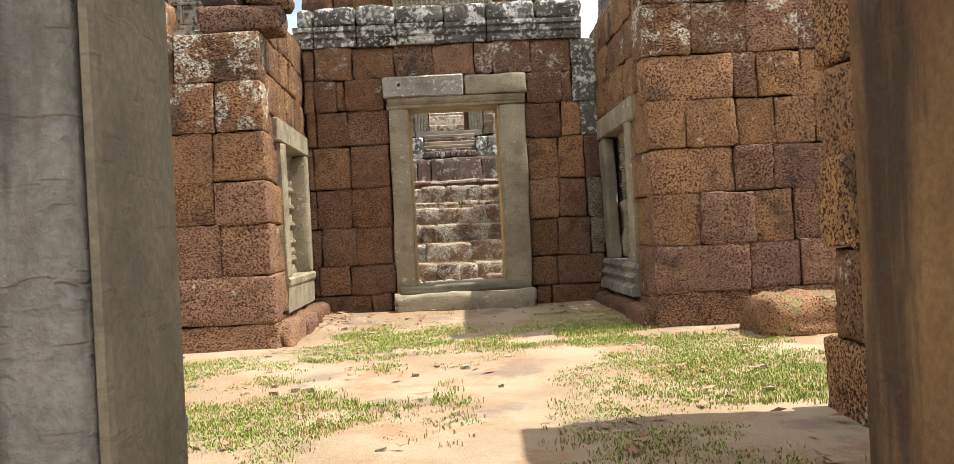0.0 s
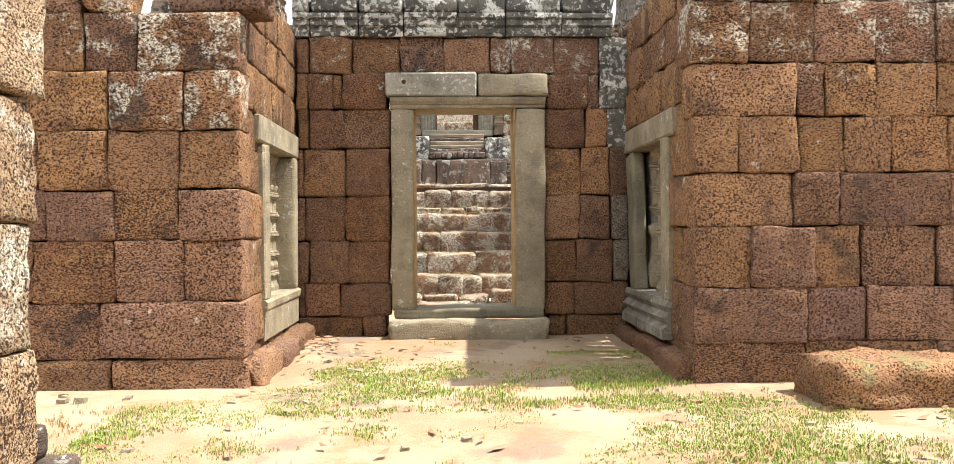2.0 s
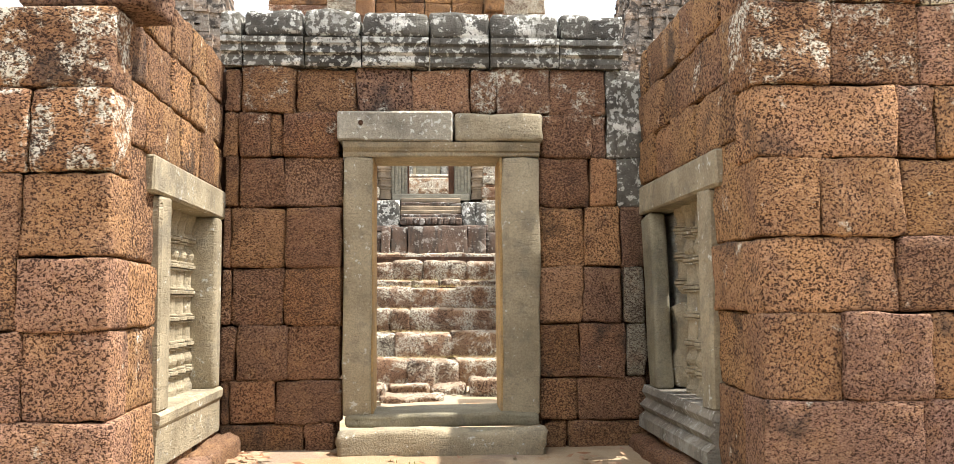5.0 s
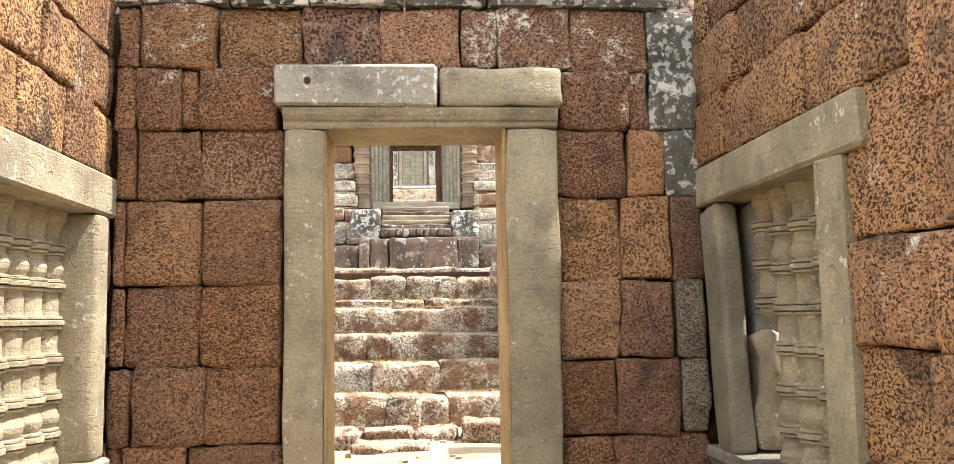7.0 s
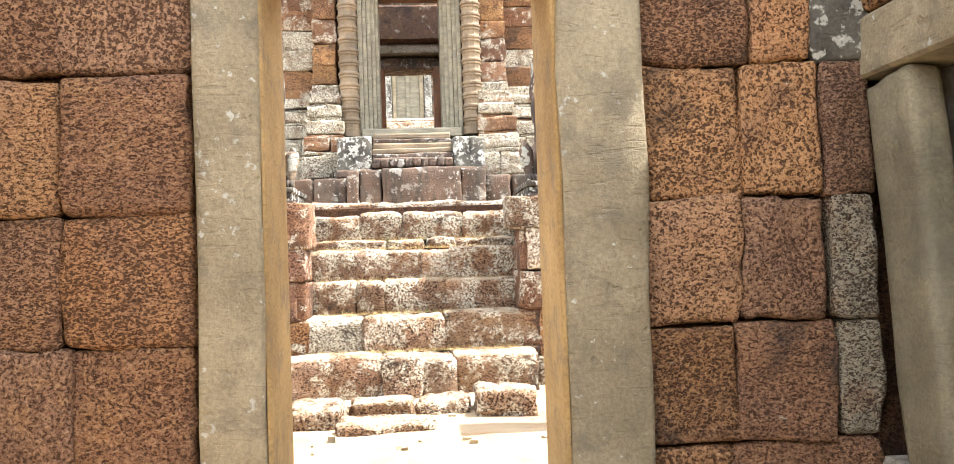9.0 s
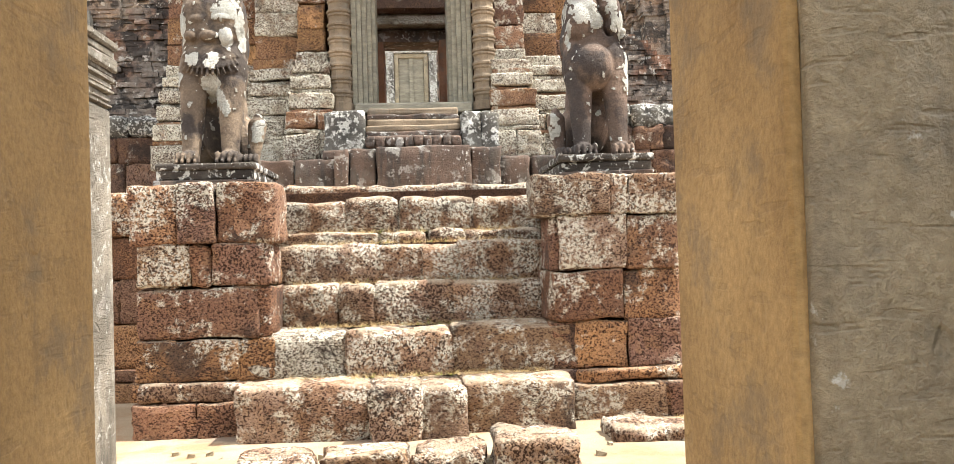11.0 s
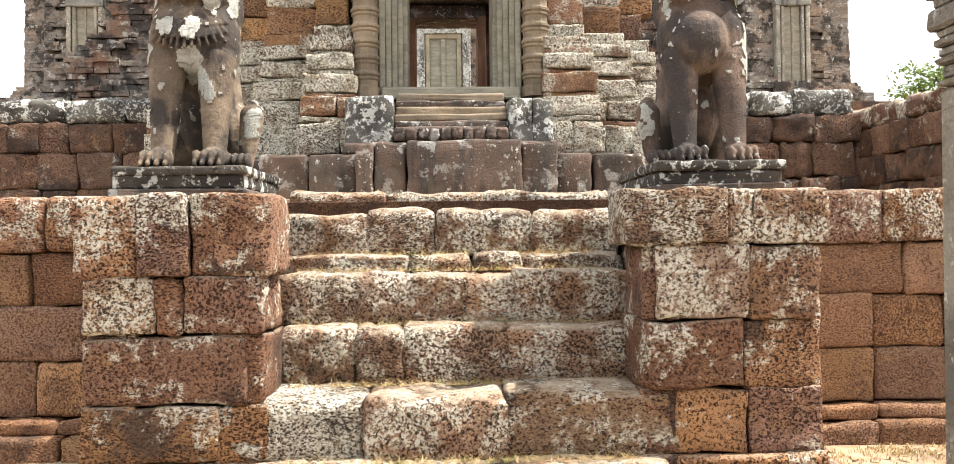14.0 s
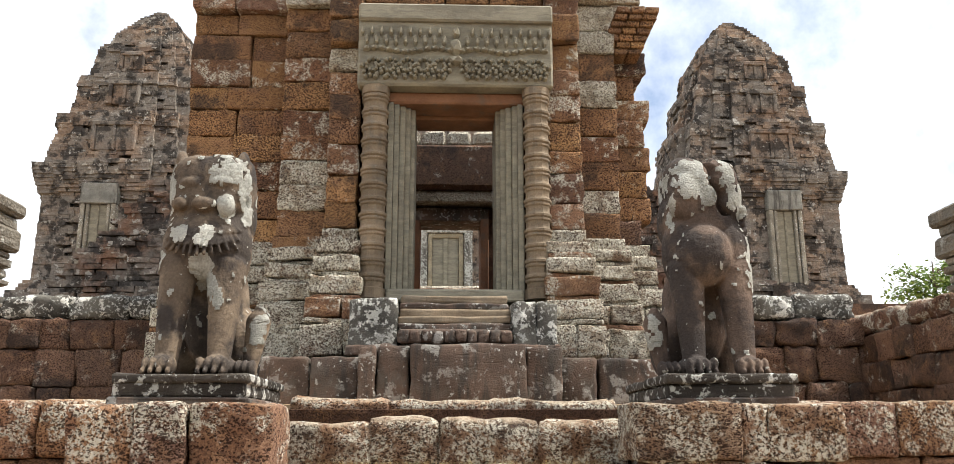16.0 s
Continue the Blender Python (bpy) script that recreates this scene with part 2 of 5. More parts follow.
M_STONE_OLIVE = sandstone("sandstone_olive", (0.135, 0.121, 0.084), (0.25, 0.223, 0.154), spots=0.80, relief=0.5, stain=0.60, streak=0.5)
M_STONE_RUSTY = sandstone("sandstone_rust_stained", (0.135, 0.078, 0.038), (0.29, 0.185, 0.09), dark=(0.035, 0.026, 0.02), spots=0.85, relief=0.35, stain=0.46, streak=0.8)
# ochre staining, with light bounced off the sand mixed into the colour
M_STONE_OCHRE_BOUNCE = sandstone("sandstone_ochre_bounce", (0.27, 0.175, 0.075), (0.42, 0.285, 0.13), spots=0.85, relief=0.3, stain=0.60, streak=0.3)
M_STONE_GREY = sandstone("sandstone_grey", (0.17, 0.152, 0.118), (0.34, 0.31, 0.245), spots=0.575, relief=0.6, streak=0.7)
M_STONE_PALE = sandstone("sandstone_lichened", (0.10, 0.092, 0.08), (0.28, 0.265, 0.225), spots=0.475, relief=0.6, stain=0.52, streak=0.8)
M_CORNICE = sandstone("sandstone_black_and_white", (0.050, 0.047, 0.042), (0.17, 0.16, 0.135), spots=0.52, relief=0.8, stain=0.50, streak=0.7, patches=0.95)
M_PILLAR = sandstone("sandstone_pillar", (0.165, 0.147, 0.118), (0.34, 0.305, 0.245), spots=0.60, relief=1.0, stain=0.54, streak=0.55, patches=0.22)
M_STONE_GREEN = sandstone("sandstone_green", (0.195, 0.178, 0.135), (0.305, 0.282, 0.212), spots=0.72, relief=0.35, layers=(1, 1, 4), stain=0.66)
M_STONE_RED = sandstone("sandstone_red", (0.17, 0.085, 0.05), (0.27, 0.14, 0.08), spots=0.75, relief=0.3)
M_STONE_BROWN = sandstone("sandstone_brown", (0.075, 0.054, 0.043), (0.165, 0.112, 0.083), spots=0.60, relief=0.8, stain=0.48, streak=0.85, patches=0.3)
M_COLONNETTE = sandstone("sandstone_umber", (0.15, 0.115, 0.078), (0.28, 0.215, 0.145), spots=0.70, relief=0.4, stain=0.58)


def lion_stone(name, low, high, black, ink):
    n = Nodes(name)
    p, w, rnd = n.place()
    col = n.mix(n.step(n.noise(p, 3.0, 4), 0.35, 0.65), low, high)
    col = n.mix(n.step(n.noise(p, 2.6, 5, 0.6), black, black + 0.14, 0.0, ink), col, (0.034, 0.028, 0.025))
    fine = n.noise(p, 60, 5, 0.7)
    col = n.mix(0.6, col, n.ramp(fine, [(0.3, (0.55, 0.55, 0.55)), (0.7, (1.4, 1.4, 1.4))]), "MULTIPLY")
    col = n.mix(n.step(n.noise(p, 26, 4, 0.65), 0.66, 0.70, 0.0, 0.8), col, (0.42, 0.42, 0.38))
    h = n.math("ADD", n.math("MULTIPLY", fine, 0.6), n.noise(p, 12, 5, 0.6))
    return n.finish(col, 0.85, h, 0.7, 0.02, 0.25)


M_LION = lion_stone("lion_stone", (0.115, 0.085, 0.06), (0.25, 0.188, 0.128), 0.45, 0.9)
M_LION_DARK = lion_stone("lion_stone_dark", (0.085, 0.060, 0.046), (0.17, 0.118, 0.086), 0.40, 0.85)
M_LION_LICHEN = sandstone("lion_lichen", (0.30, 0.30, 0.26), (0.56, 0.55, 0.49), spots=0.62, relief=0.9, stain=0.62, streak=0.4)


def far_brick(name, low, high, pale):
    n = Nodes(name)
    p, w, rnd = n.place(False)
    isl = n.add("ShaderNodeNewGeometry").outputs["Random Per Island"]
    col = n.mix(isl, low, high)
    col = n.mix(n.step(n.noise(p, 0.8, 5, 0.6), 0.36, 0.58, 0.0, 0.85), col, (0.225, 0.210, 0.185))
    col = n.mix(n.step(n.noise(p, 2.4, 5, 0.65), 0.47, 0.58, 0.0, 0.88), col, (0.048, 0.044, 0.041))
    col = n.mix(n.step(n.math("ADD", n.noise(p, 7, 5, 0.65), n.math("MULTIPLY", isl, 0.12)), 0.62 + pale, 0.70 + pale, 0.0, 0.85), col, (0.50, 0.48, 0.43))
    col = n.mix(0.6, col, n.ramp(n.noise(p, 16, 4, 0.7), [(0.3, (0.5, 0.5, 0.5)), (0.7, (1.4, 1.4, 1.4))]), "MULTIPLY")
    return n.finish(col, 0.95, n.noise(p, 14, 5, 0.7), 0.9, 0.08, 0.1)


M_BRICK = far_brick("weathered_brick", (0.17, 0.085, 0.055), (0.29, 0.17, 0.11), 0.02)
M_BRICK_TAN = far_brick("tower_brick", (0.22, 0.155, 0.115), (0.38, 0.28, 0.20), 0.03)


def sand():
    n = Nodes("sandy_ground")
    p, w, rnd = n.place(False)
    col = n.mix(n.step(n.noise(p, 0.9, 5, 0.6), 0.35, 0.65), (0.295, 0.213, 0.132), (0.39, 0.308, 0.21))
    col = n.mix(n.step(n.noise(p, 2.3, 5, 0.65), 0.50, 0.64, 0.0, 0.75), col, (0.30, 0.18, 0.10))
    col = n.mix(n.step(n.noise(p, 1.4, 4), 0.56, 0.64, 0.0, 0.65), col, (0.20, 0.15, 0.12))
    fine = n.noise(p, 130, 5, 0.75)
    col = n.mix(0.7, col, n.ramp(fine, [(0.3, (0.6, 0.58, 0.56)), (0.7, (1.3, 1.3, 1.3))]), "MULTIPLY")
    peb = n.step(n.voronoi(p, 40), 0.22, 0.10)
    col = n.mix(n.math("MULTIPLY", peb, n.step(n.noise(p, 5, 2), 0.5, 0.62, 0.0, 0.7)), col, (0.52, 0.47, 0.40))
    h = n.math("ADD", n.math("MULTIPLY", fine, 0.3), n.math("ADD", n.noise(p, 9, 5), n.math("MULTIPLY", peb, 0.3)))
    return n.finish(col, 0.95, h, 0.5, 0.02, 0.1)


M_SAND = sand()


def leafy(name, a, b):
    n = Nodes(name)
    g = n.add("ShaderNodeNewGeometry")
    col = n.mix(g.outputs["Random Per Island"], a, b)
    return n.finish(col, 0.6, None, spec=0.25)


M_GRASS = leafy("grass", (0.12, 0.21, 0.03), (0.36, 0.41, 0.09))
M_STRAW = leafy("dry_grass", (0.38, 0.26, 0.12), (0.52, 0.40, 0.20))
M_LEAF = leafy("dry_leaf", (0.22, 0.10, 0.05), (0.40, 0.26, 0.16))
M_TREE = leafy("tree_leaf", (0.09, 0.16, 0.03), (0.24, 0.32, 0.07))
M_BARK = sandstone("bark", (0.08, 0.06, 0.045), (0.15, 0.12, 0.09))


# ---- mesh helpers ----
def link_mesh(name, verts, faces, mat, parent=None, label="", smooth=False, at=None):
    me = bpy.data.meshes.new(name)
    me.from_pydata(verts, [], faces)
    me.materials.append(mat)
    if smooth:
        me.polygons.foreach_set("use_smooth", [True] * len(me.polygons))
    ob = new(name, me)
    if at is not None:
        ob.location = at
    if parent is not None:
        ob.parent = parent
    if label:
        ob["label"] = label
    return ob


def part(name, bm, mat, parent=None, label="", smooth=False):
    me = bpy.data.meshes.new(name)
    bm.to_mesh(me)
    bm.free()
    me.materials.append(mat)
    if smooth:
        me.polygons.foreach_set("use_smooth", [True] * len(me.polygons))
    ob = new(name, me)
    if parent is not None:
        ob.parent = parent
    if label:
        ob["label"] = label
    return ob


def empty(name, at=(0, 0, 0)):
    ob = new(name)
    ob.location = at
    ob.empty_display_size = 0.2
    return ob


SIGNS = [(sx, sy, sz) for sx in (-1, 1) for sy in (-1, 1) for sz in (-1, 1)]


def block_faces():
    idx = {(s, a): i * 3 + a for i, s in enumerate(SIGNS) for a in range(3)}
    faces = []
    for a in range(3):
        b, c = (a + 1) % 3, (a + 2) % 3
        for sg in (-1, 1):
            ring = []
            for sb, sc in ((-1, -1), (1, -1), (1, 1), (-1, 1)):
                s = [0, 0, 0]
                s[a], s[b], s[c] = sg, sb, sc
                ring.append(idx[(tuple(s), a)])
            faces.append(ring if sg > 0 else ring[::-1])
        for sb in (-1, 1):
            for sc in (-1, 1):
                lo, hi = [0, 0, 0], [0, 0, 0]
                lo[a], lo[b], lo[c] = -1, sb, sc
                hi[a], hi[b], hi[c] = 1, sb, sc
                lo, hi = tuple(lo), tuple(hi)
                q = [idx[(lo, b)], idx[(hi, b)], idx[(hi, c)], idx[(lo, c)]]
                faces.append(q if sb * sc > 0 else q[::-1])
    for s in SIGNS:
        t = [idx[(s, 0)], idx[(s, 1)], idx[(s, 2)]]
        faces.append(t if s[0] * s[1] * s[2] > 0 else t[::-1])
    return faces


BLOCK_FACES = block_faces()


def block_verts(lo, hi, bevel, jit, rng):
    half = [(hi[a] - lo[a]) / 2 for a in range(3)]
    verts = []
    for s in SIGNS:
        j = [rng.uniform(-jit, jit) for a in range(3)]
        bv = bevel * rng.uniform(0.6, 1.6)
        for a in range(3):
            v = []
            for k in range(3):
                inset = 0.0 if k == a else min(bv, half[k] * 0.45)
                v.append(s[k] * (half[k] - inset) + j[k])
            verts.append(tuple(v))
    return verts


GRID = 8
LATTICE = [(i, j, k) for i in range(GRID) for j in range(GRID) for k in range(GRID) if {i, j, k} & {0, GRID - 1}]
LATTICE_AT = {q: n for n, q in enumerate(LATTICE)}


def lattice_faces():
    faces = []
    for a in range(3):
        b, c = (a + 1) % 3, (a + 2) % 3
        for side in (0, GRID - 1):
            for u in range(GRID - 1):
                for v in range(GRID - 1):
                    ring = []
                    for du, dv in ((0, 0), (1, 0), (1, 1), (0, 1)):
                        q = [0, 0, 0]
                        q[a], q[b], q[c] = side, u + du, v + dv
                        ring.append(LATTICE_AT[tuple(q)])
                    faces.append(ring if side else ring[::-1])
    return faces


LATTICE_FACES = lattice_faces()
LATTICE_INDEX = np.array(LATTICE)


def worn_verts(lo, hi, bevel, jit, rng):
    """A worn block: rounded edges, a slightly wavy surface and an outline that is not quite square."""
    half = np.array([(hi[a] - lo[a]) / 2 for a in range(3)])
    gen = np.random.default_rng(rng.randrange(1 << 30))
    r = np.minimum(bevel * gen.uniform(0.7, 1.5), half * 0.45)
    at = np.empty((len(LATTICE), 3))
    for a in range(3):
        inner = 1 - 1.1 * r[a] / half[a]
        steps = np.array([-1, -inner, -inner * 0.6, -inner * 0.2, inner * 0.2, inner * 0.6, inner, 1])
        at[:, a] = steps[LATTICE_INDEX[:, a]] * half[a]
    core = np.clip(at, -(half - r), half - r)
    out = (at - core) / r
    size = np.linalg.norm(out, axis=1, keepdims=True)
    at = core + out / np.maximum(size, 1e-6) * np.where(size > 1e-6, 1, 0) * r
    for wave, amp in ((4.0, 0.55), (12.0, 0.5), (30.0, 0.45), (60.0, 0.25)):
        k = gen.normal(0, wave, (3, 3))
        at = at + amp * jit * np.sin(at @ k.T + gen.uniform(0, 6.28, 3))
    return at.tolist()


RNG = random.Random(7)


def block(name, lo, hi, mat, parent=None, bevel=0.012, jit=0.008, label="", rng=RNG):
    at = tuple((lo[a] + hi[a]) / 2 for a in range(3))
    if jit >= 0.008:
        return link_mesh(name, worn_verts(lo, hi, bevel, jit, rng), LATTICE_FACES, mat, parent, label, True, at)
    return link_mesh(name, block_verts(lo, hi, bevel, jit, rng), BLOCK_FACES, mat, parent, label, at=at)


def gather(boxes, jit, seed):
    """Many uneven bricks as one set of verts and faces."""
    gen = np.random.default_rng(seed)
    lo, hi = np.array([b[0] for b in boxes]), np.array([b[1] for b in boxes])
    pick = np.array([[(k >> a) & 1 for a in range(3)] for k in range(8)])
    verts = np.where(pick[None], hi[:, None, :], lo[:, None, :]) + gen.uniform(-jit, jit, (len(boxes), 8, 3))
    quad = np.array([[0, 4, 6, 2], [1, 3, 7, 5], [0, 1, 5, 4], [2, 6, 7, 3], [0, 2, 3, 1], [4, 5, 7, 6]])
    faces = quad[None] + 8 * np.arange(len(boxes))[:, None, None]
    return verts.reshape(-1, 3).tolist(), faces.reshape(-1, 4).tolist()


def box_mesh(name, lo, hi, mat, parent=None, label=""):
    at = tuple((lo[a] + hi[a]) / 2 for a in range(3))
    return link_mesh(name, block_verts(lo, hi, 0.004, 0.0, RNG), BLOCK_FACES, mat, parent, label, at=at)


def course(parent, axis, face, depth, out, z0, z1, joints, mat, proud=0.016, bevel=0.017, jit=0.012, gap=0.002, name="block"):
    """One course of blocks along axis, its outer face at face; out: the sign of the outward normal."""
    for a, b in zip(joints, joints[1:]):
        d = RNG.uniform(-proud, proud)
        f0, f1 = face + out * d, face - out * depth
        n0, n1 = min(f0, f1), max(f0, f1)
        if axis == "x":
            lo, hi = (a + gap, n0, z0 + gap), (b - gap, n1, z1 - gap)
        else:
            lo, hi = (n0, a + gap, z0 + gap), (n1, b - gap, z1 - gap)
        block(name, lo, hi, mat, parent, bevel, jit)


def spread(a, b, size, rng=RNG):
    """Joints from a to b at about that size, uneven."""
    out, x = [a], a
    while b - x > size * 1.5:
        x += size * rng.uniform(0.7, 1.3)
        out.append(x)
    out.append(b)
    return out


def lathe(profile, n=12):
    """A turned shape from (radius, z) rows."""
    verts, faces = [], []
    for r, z in profile:
        for k in range(n):
            t = 2 * math.pi * k / n
            verts.append((r * math.cos(t), r * math.sin(t), z))
    for i in range(len(profile) - 1):
        for k in range(n):
            faces.append([i * n + k, i * n + (k + 1) % n, (i + 1) * n + (k + 1) % n, (i + 1) * n + k])
    faces.append(list(range(n))[::-1])
    faces.append([(len(profile) - 1) * n + k for k in range(n)])
    return verts, faces


# ---- ground ----
def ground_z(x, y):
    return 0.04 + 0.08 * min(max((y - 1.0) / 7.0, 0.0), 1.0) + 0.05 * max(0.0, 1.0 - abs(y - 9.6) / 1.6)


def make_ground():
    xs = [-3000, -600, -120, -40, -15] + [-8 + 0.25 * i for i in range(65)] + [15, 40, 120, 600, 3000]
    ys = [-3000, -600, -120, -30, -8] + [-3 + 0.25 * i for i in range(89)] + [30, 60, 140, 600, 3000]
    verts = [(x, y, ground_z(x, y) + (0.022 * noise.noise((x * 0.9, y * 0.9, 0)) + 0.012 * noise.noise((x * 3.1, y * 3.1, 4)) if abs(x) < 9 and -4 < y < 20 else 0)) for y in ys for x in xs]
    w = len(xs)
    faces = [[j * w + i, j * w + i + 1, (j + 1) * w + i + 1, (j + 1) * w + i] for j in range(len(ys) - 1) for i in range(w - 1)]
    tagged(link_mesh("ground", verts, faces, M_SAND, smooth=True), "pale sandy ground with thin patches of grass", "ground", kind="structure")


make_ground()


# ---- the second gate: door wall, recess and wings ----
def structure(name, label, category="wall"):
    return tagged(empty(name), label, category, kind="structure")


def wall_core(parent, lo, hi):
    box_mesh("core", lo, hi, M_DARK_CORE, parent)


DOOR_Y, LEFT_X, RIGHT_X, WING_Y = 9.9, -1.68, 1.65, 7.36
DOOR_COURSES = [
    (0.10, 0.36, [-1.68, -1.03, -0.80], [0.84, 1.02, 1.66]),
    (0.36, 0.70, [-1.68, -1.62, -1.26, -0.76], [0.80, 1.10, 1.66]),
    (0.70, 1.12, [-1.68, -1.56, -1.18, -0.76], [0.80, 1.13, 1.50, 1.66]),
    (1.12, 1.57, [-1.68, -1.61, -1.20, -0.75], [0.80, 1.16, 1.48, 1.66]),
    (1.57, 2.05, [-1.68, -1.62, -1.19, -0.75], [0.81, 1.18, 1.47, 1.66]),
    (2.05, 2.445, [-1.68, -1.56, -1.20, -0.75], [0.81, 1.23, 1.45, 1.66]),
    (2.445, 2.80, [-1.68, -1.56, -1.32, -1.21, -0.77], [0.83, 1.25, 1.37, 1.66]),
]
wall_door = structure("wall_door", "laterite block wall with stone doorway")
for z0, z1, left, right in DOOR_COURSES:
    for js in (left, right):
        course(wall_door, "x", DOOR_Y, 0.30, -1, z0, z1, js, M_LAT)
course(wall_door, "x", DOOR_Y, 0.30, -1, 2.80, 3.17, [-1.68, -1.55, -1.12, -0.64, -0.19, 0.27, 0.48, 0.91, 1.37, 1.66], M_LAT, proud=0.03)
for ob in wall_door.children:
    if abs(ob.location[0] + 0.415) < 0.02 and ob.location[2] > 2.85:
        ob.data.materials[0] = M_LAT_DARK
    if ob.location[0] > 1.36 and ob.location[2] > 2.1:
        ob.data.materials[0] = M_CORNICE
    elif ob.location[0] > 1.46 and 0.7 < ob.location[2] < 1.6:
        ob.data.materials[0] = M_LAT_GREY
wall_core(wall_door, (-2.2, DOOR_Y + 0.10, 0.0), (-0.80, DOOR_Y + 0.44, 3.15))
wall_core(wall_door, (0.83, DOOR_Y + 0.10, 0.0), (2.2, DOOR_Y + 0.44, 3.15))
wall_core(wall_door, (-0.80, DOOR_Y + 0.10, 2.62), (0.83, DOOR_Y + 0.44, 3.15))


def moulded(name, axis, a, b, base, profile, mat, parent, label="", ends=0.0, rng=RNG):
    """A length of moulding: profile rows are (outward, z), run from a to b along x (facing -y) or along y (facing out of base)."""
    verts, faces = [], []
    n = len(profile)
    for u in (a, b):
        for o, z in profile:
            j = rng.uniform(-0.006, 0.006)
            verts.append((u, base - o + j, z + j * 0.6) if axis == "x" else (base + o + j, u, z + j * 0.6))
    for i in range(n - 1):
        faces.append([i, n + i, n + i + 1, i + 1])
    faces += [list(range(n))[::-1], [n + i for i in range(n)], [0, n - 1, 2 * n - 1, n]]
    return link_mesh(name, verts, faces, mat, parent, label)


cornice = structure("cornice", "grey lichened sandstone cornice on the door wall", "cornice")
CORNICE_JOINTS = [-1.70, -1.53, -1.05, -0.60, -0.06, 0.42, 0.98, 1.50]
for a, b in zip(CORNICE_JOINTS, CORNICE_JOINTS[1:]):
    d = RNG.uniform(-0.015, 0.015)
    low = [(-0.28, 3.17), (0.04 + d, 3.17), (0.06 + d, 3.20), (0.05 + d, 3.25), (0.09 + d, 3.27), (0.08 + d, 3.32), (0.11 + d, 3.34), (0.11 + d, 3.385), (-0.28, 3.385)]
    moulded("moulding", "x", a + 0.006, b - 0.006, DOOR_Y, low, M_CORNICE, cornice)
    t = RNG.uniform(-0.01, 0.02)
    block("coping", (a + 0.006, DOOR_Y - 0.10 - d, 3.39), (b - 0.006, DOOR_Y + 0.32, 3.60 + t), M_CORNICE, cornice, 0.03, 0.012)

door_1 = structure("door_1", "weathered tan sandstone doorway with no door leaf", "doorway")
block("jamb", (-0.735, DOOR_Y - 0.06, 0.42), (-0.515, DOOR_Y + 0.45, 2.44), M_STONE, door_1, 0.018, 0.009)
# thin added facings on the jambs: stain and bounced light as ochre colour
block("reveal", (-0.518, DOOR_Y - 0.035, 0.43), (-0.50, DOOR_Y + 0.44, 2.44), M_STONE_OCHRE_BOUNCE, door_1, 0.006, 0.004)
block("jamb", (0.513, DOOR_Y - 0.06, 0.42), (0.805, DOOR_Y + 0.45, 2.44), M_STONE, door_1, 0.018, 0.009)
block("reveal", (0.495, DOOR_Y - 0.035, 0.43), (0.516, DOOR_Y + 0.44, 2.44), M_STONE_OCHRE_BOUNCE, door_1, 0.006, 0.004)
moulded("head", "x", -0.74, 0.81, DOOR_Y, [(-0.45, 2.442), (0.045, 2.442), (0.06, 2.455), (0.062, 2.475), (0.072, 2.49), (0.085, 2.515), (0.10, 2.552), (-0.45, 2.552)], M_STONE, door_1)
block("lintel", (-0.78, DOOR_Y - 0.12, 2.555), (0.125, DOOR_Y + 0.42, 2.795), M_STONE_GREY, door_1, 0.015, 0.006)
# dark disc on the lintel face, standing for shade inside a peg hole
disc_verts, disc_faces = lathe([(0.021, 0.0), (0.019, 0.03)], 14)
link_mesh("peg_hole", [(x, -z, y) for x, y, z in disc_verts], disc_faces, M_DARK_CORE, door_1, at=(-0.60, DOOR_Y - 0.10, 2.70))
block("lintel", (0.128, DOOR_Y - 0.11, 2.555), (0.835, DOOR_Y + 0.42, 2.785), M_STONE, door_1, 0.02, 0.008)
block("sill", (-0.72, DOOR_Y - 0.10, 0.33), (0.79, DOOR_Y + 0.50, 0.435), M_STONE_OLIVE, door_1, 0.03, 0.012)
block("step", (-0.755, DOOR_Y - 0.32, 0.06), (0.81, DOOR_Y - 0.05, 0.345), M_STONE, door_1, 0.04, 0.02)

# wing fronts
LEFT_FRONT = [
    (0.05, 0.33, [-1.60, -2.55, -3.3]), (0.33, 0.73, [-1.61, -2.64, -3.2]), (0.73, 1.17, [-1.63, -2.05, -2.52, -3.1]),
    (1.17, 1.53, [-1.63, -2.07, -2.53, -3.0]), (1.53, 1.95, [-1.63, -2.07, -2.57, -3.05]), (1.95, 2.37, [-1.64, -2.03, -2.56, -3.1]),
    (2.37, 2.79, [-1.64, -2.36, -2.73, -3.2]),
]
RIGHT_FRONT = [
    (0.05, 0.40, [1.60, 2.42, 3.4]), (0.40, 0.80, [1.60, 2.43, 2.88, 3.5]), (0.80, 1.24, [1.61, 2.03, 2.49, 2.84, 3.4]),
    (1.24, 1.63, [1.62, 2.34, 2.68, 3.5]), (1.63, 2.04, [1.62, 1.93, 2.37, 2.71, 3.07, 3.5]), (2.04, 2.43, [1.60, 2.36, 2.58, 2.95, 3.4]),
    (2.43, 2.87, [1.58, 2.02, 2.50, 2.94, 3.4]), (2.87, 3.18, [1.60, 2.52, 2.92, 3.5]), (3.18, 3.50, [1.62, 2.2, 2.9, 3.5]),
]
wall_left = structure("wall_wing_west", "reddish brown laterite block wall with a broken top")
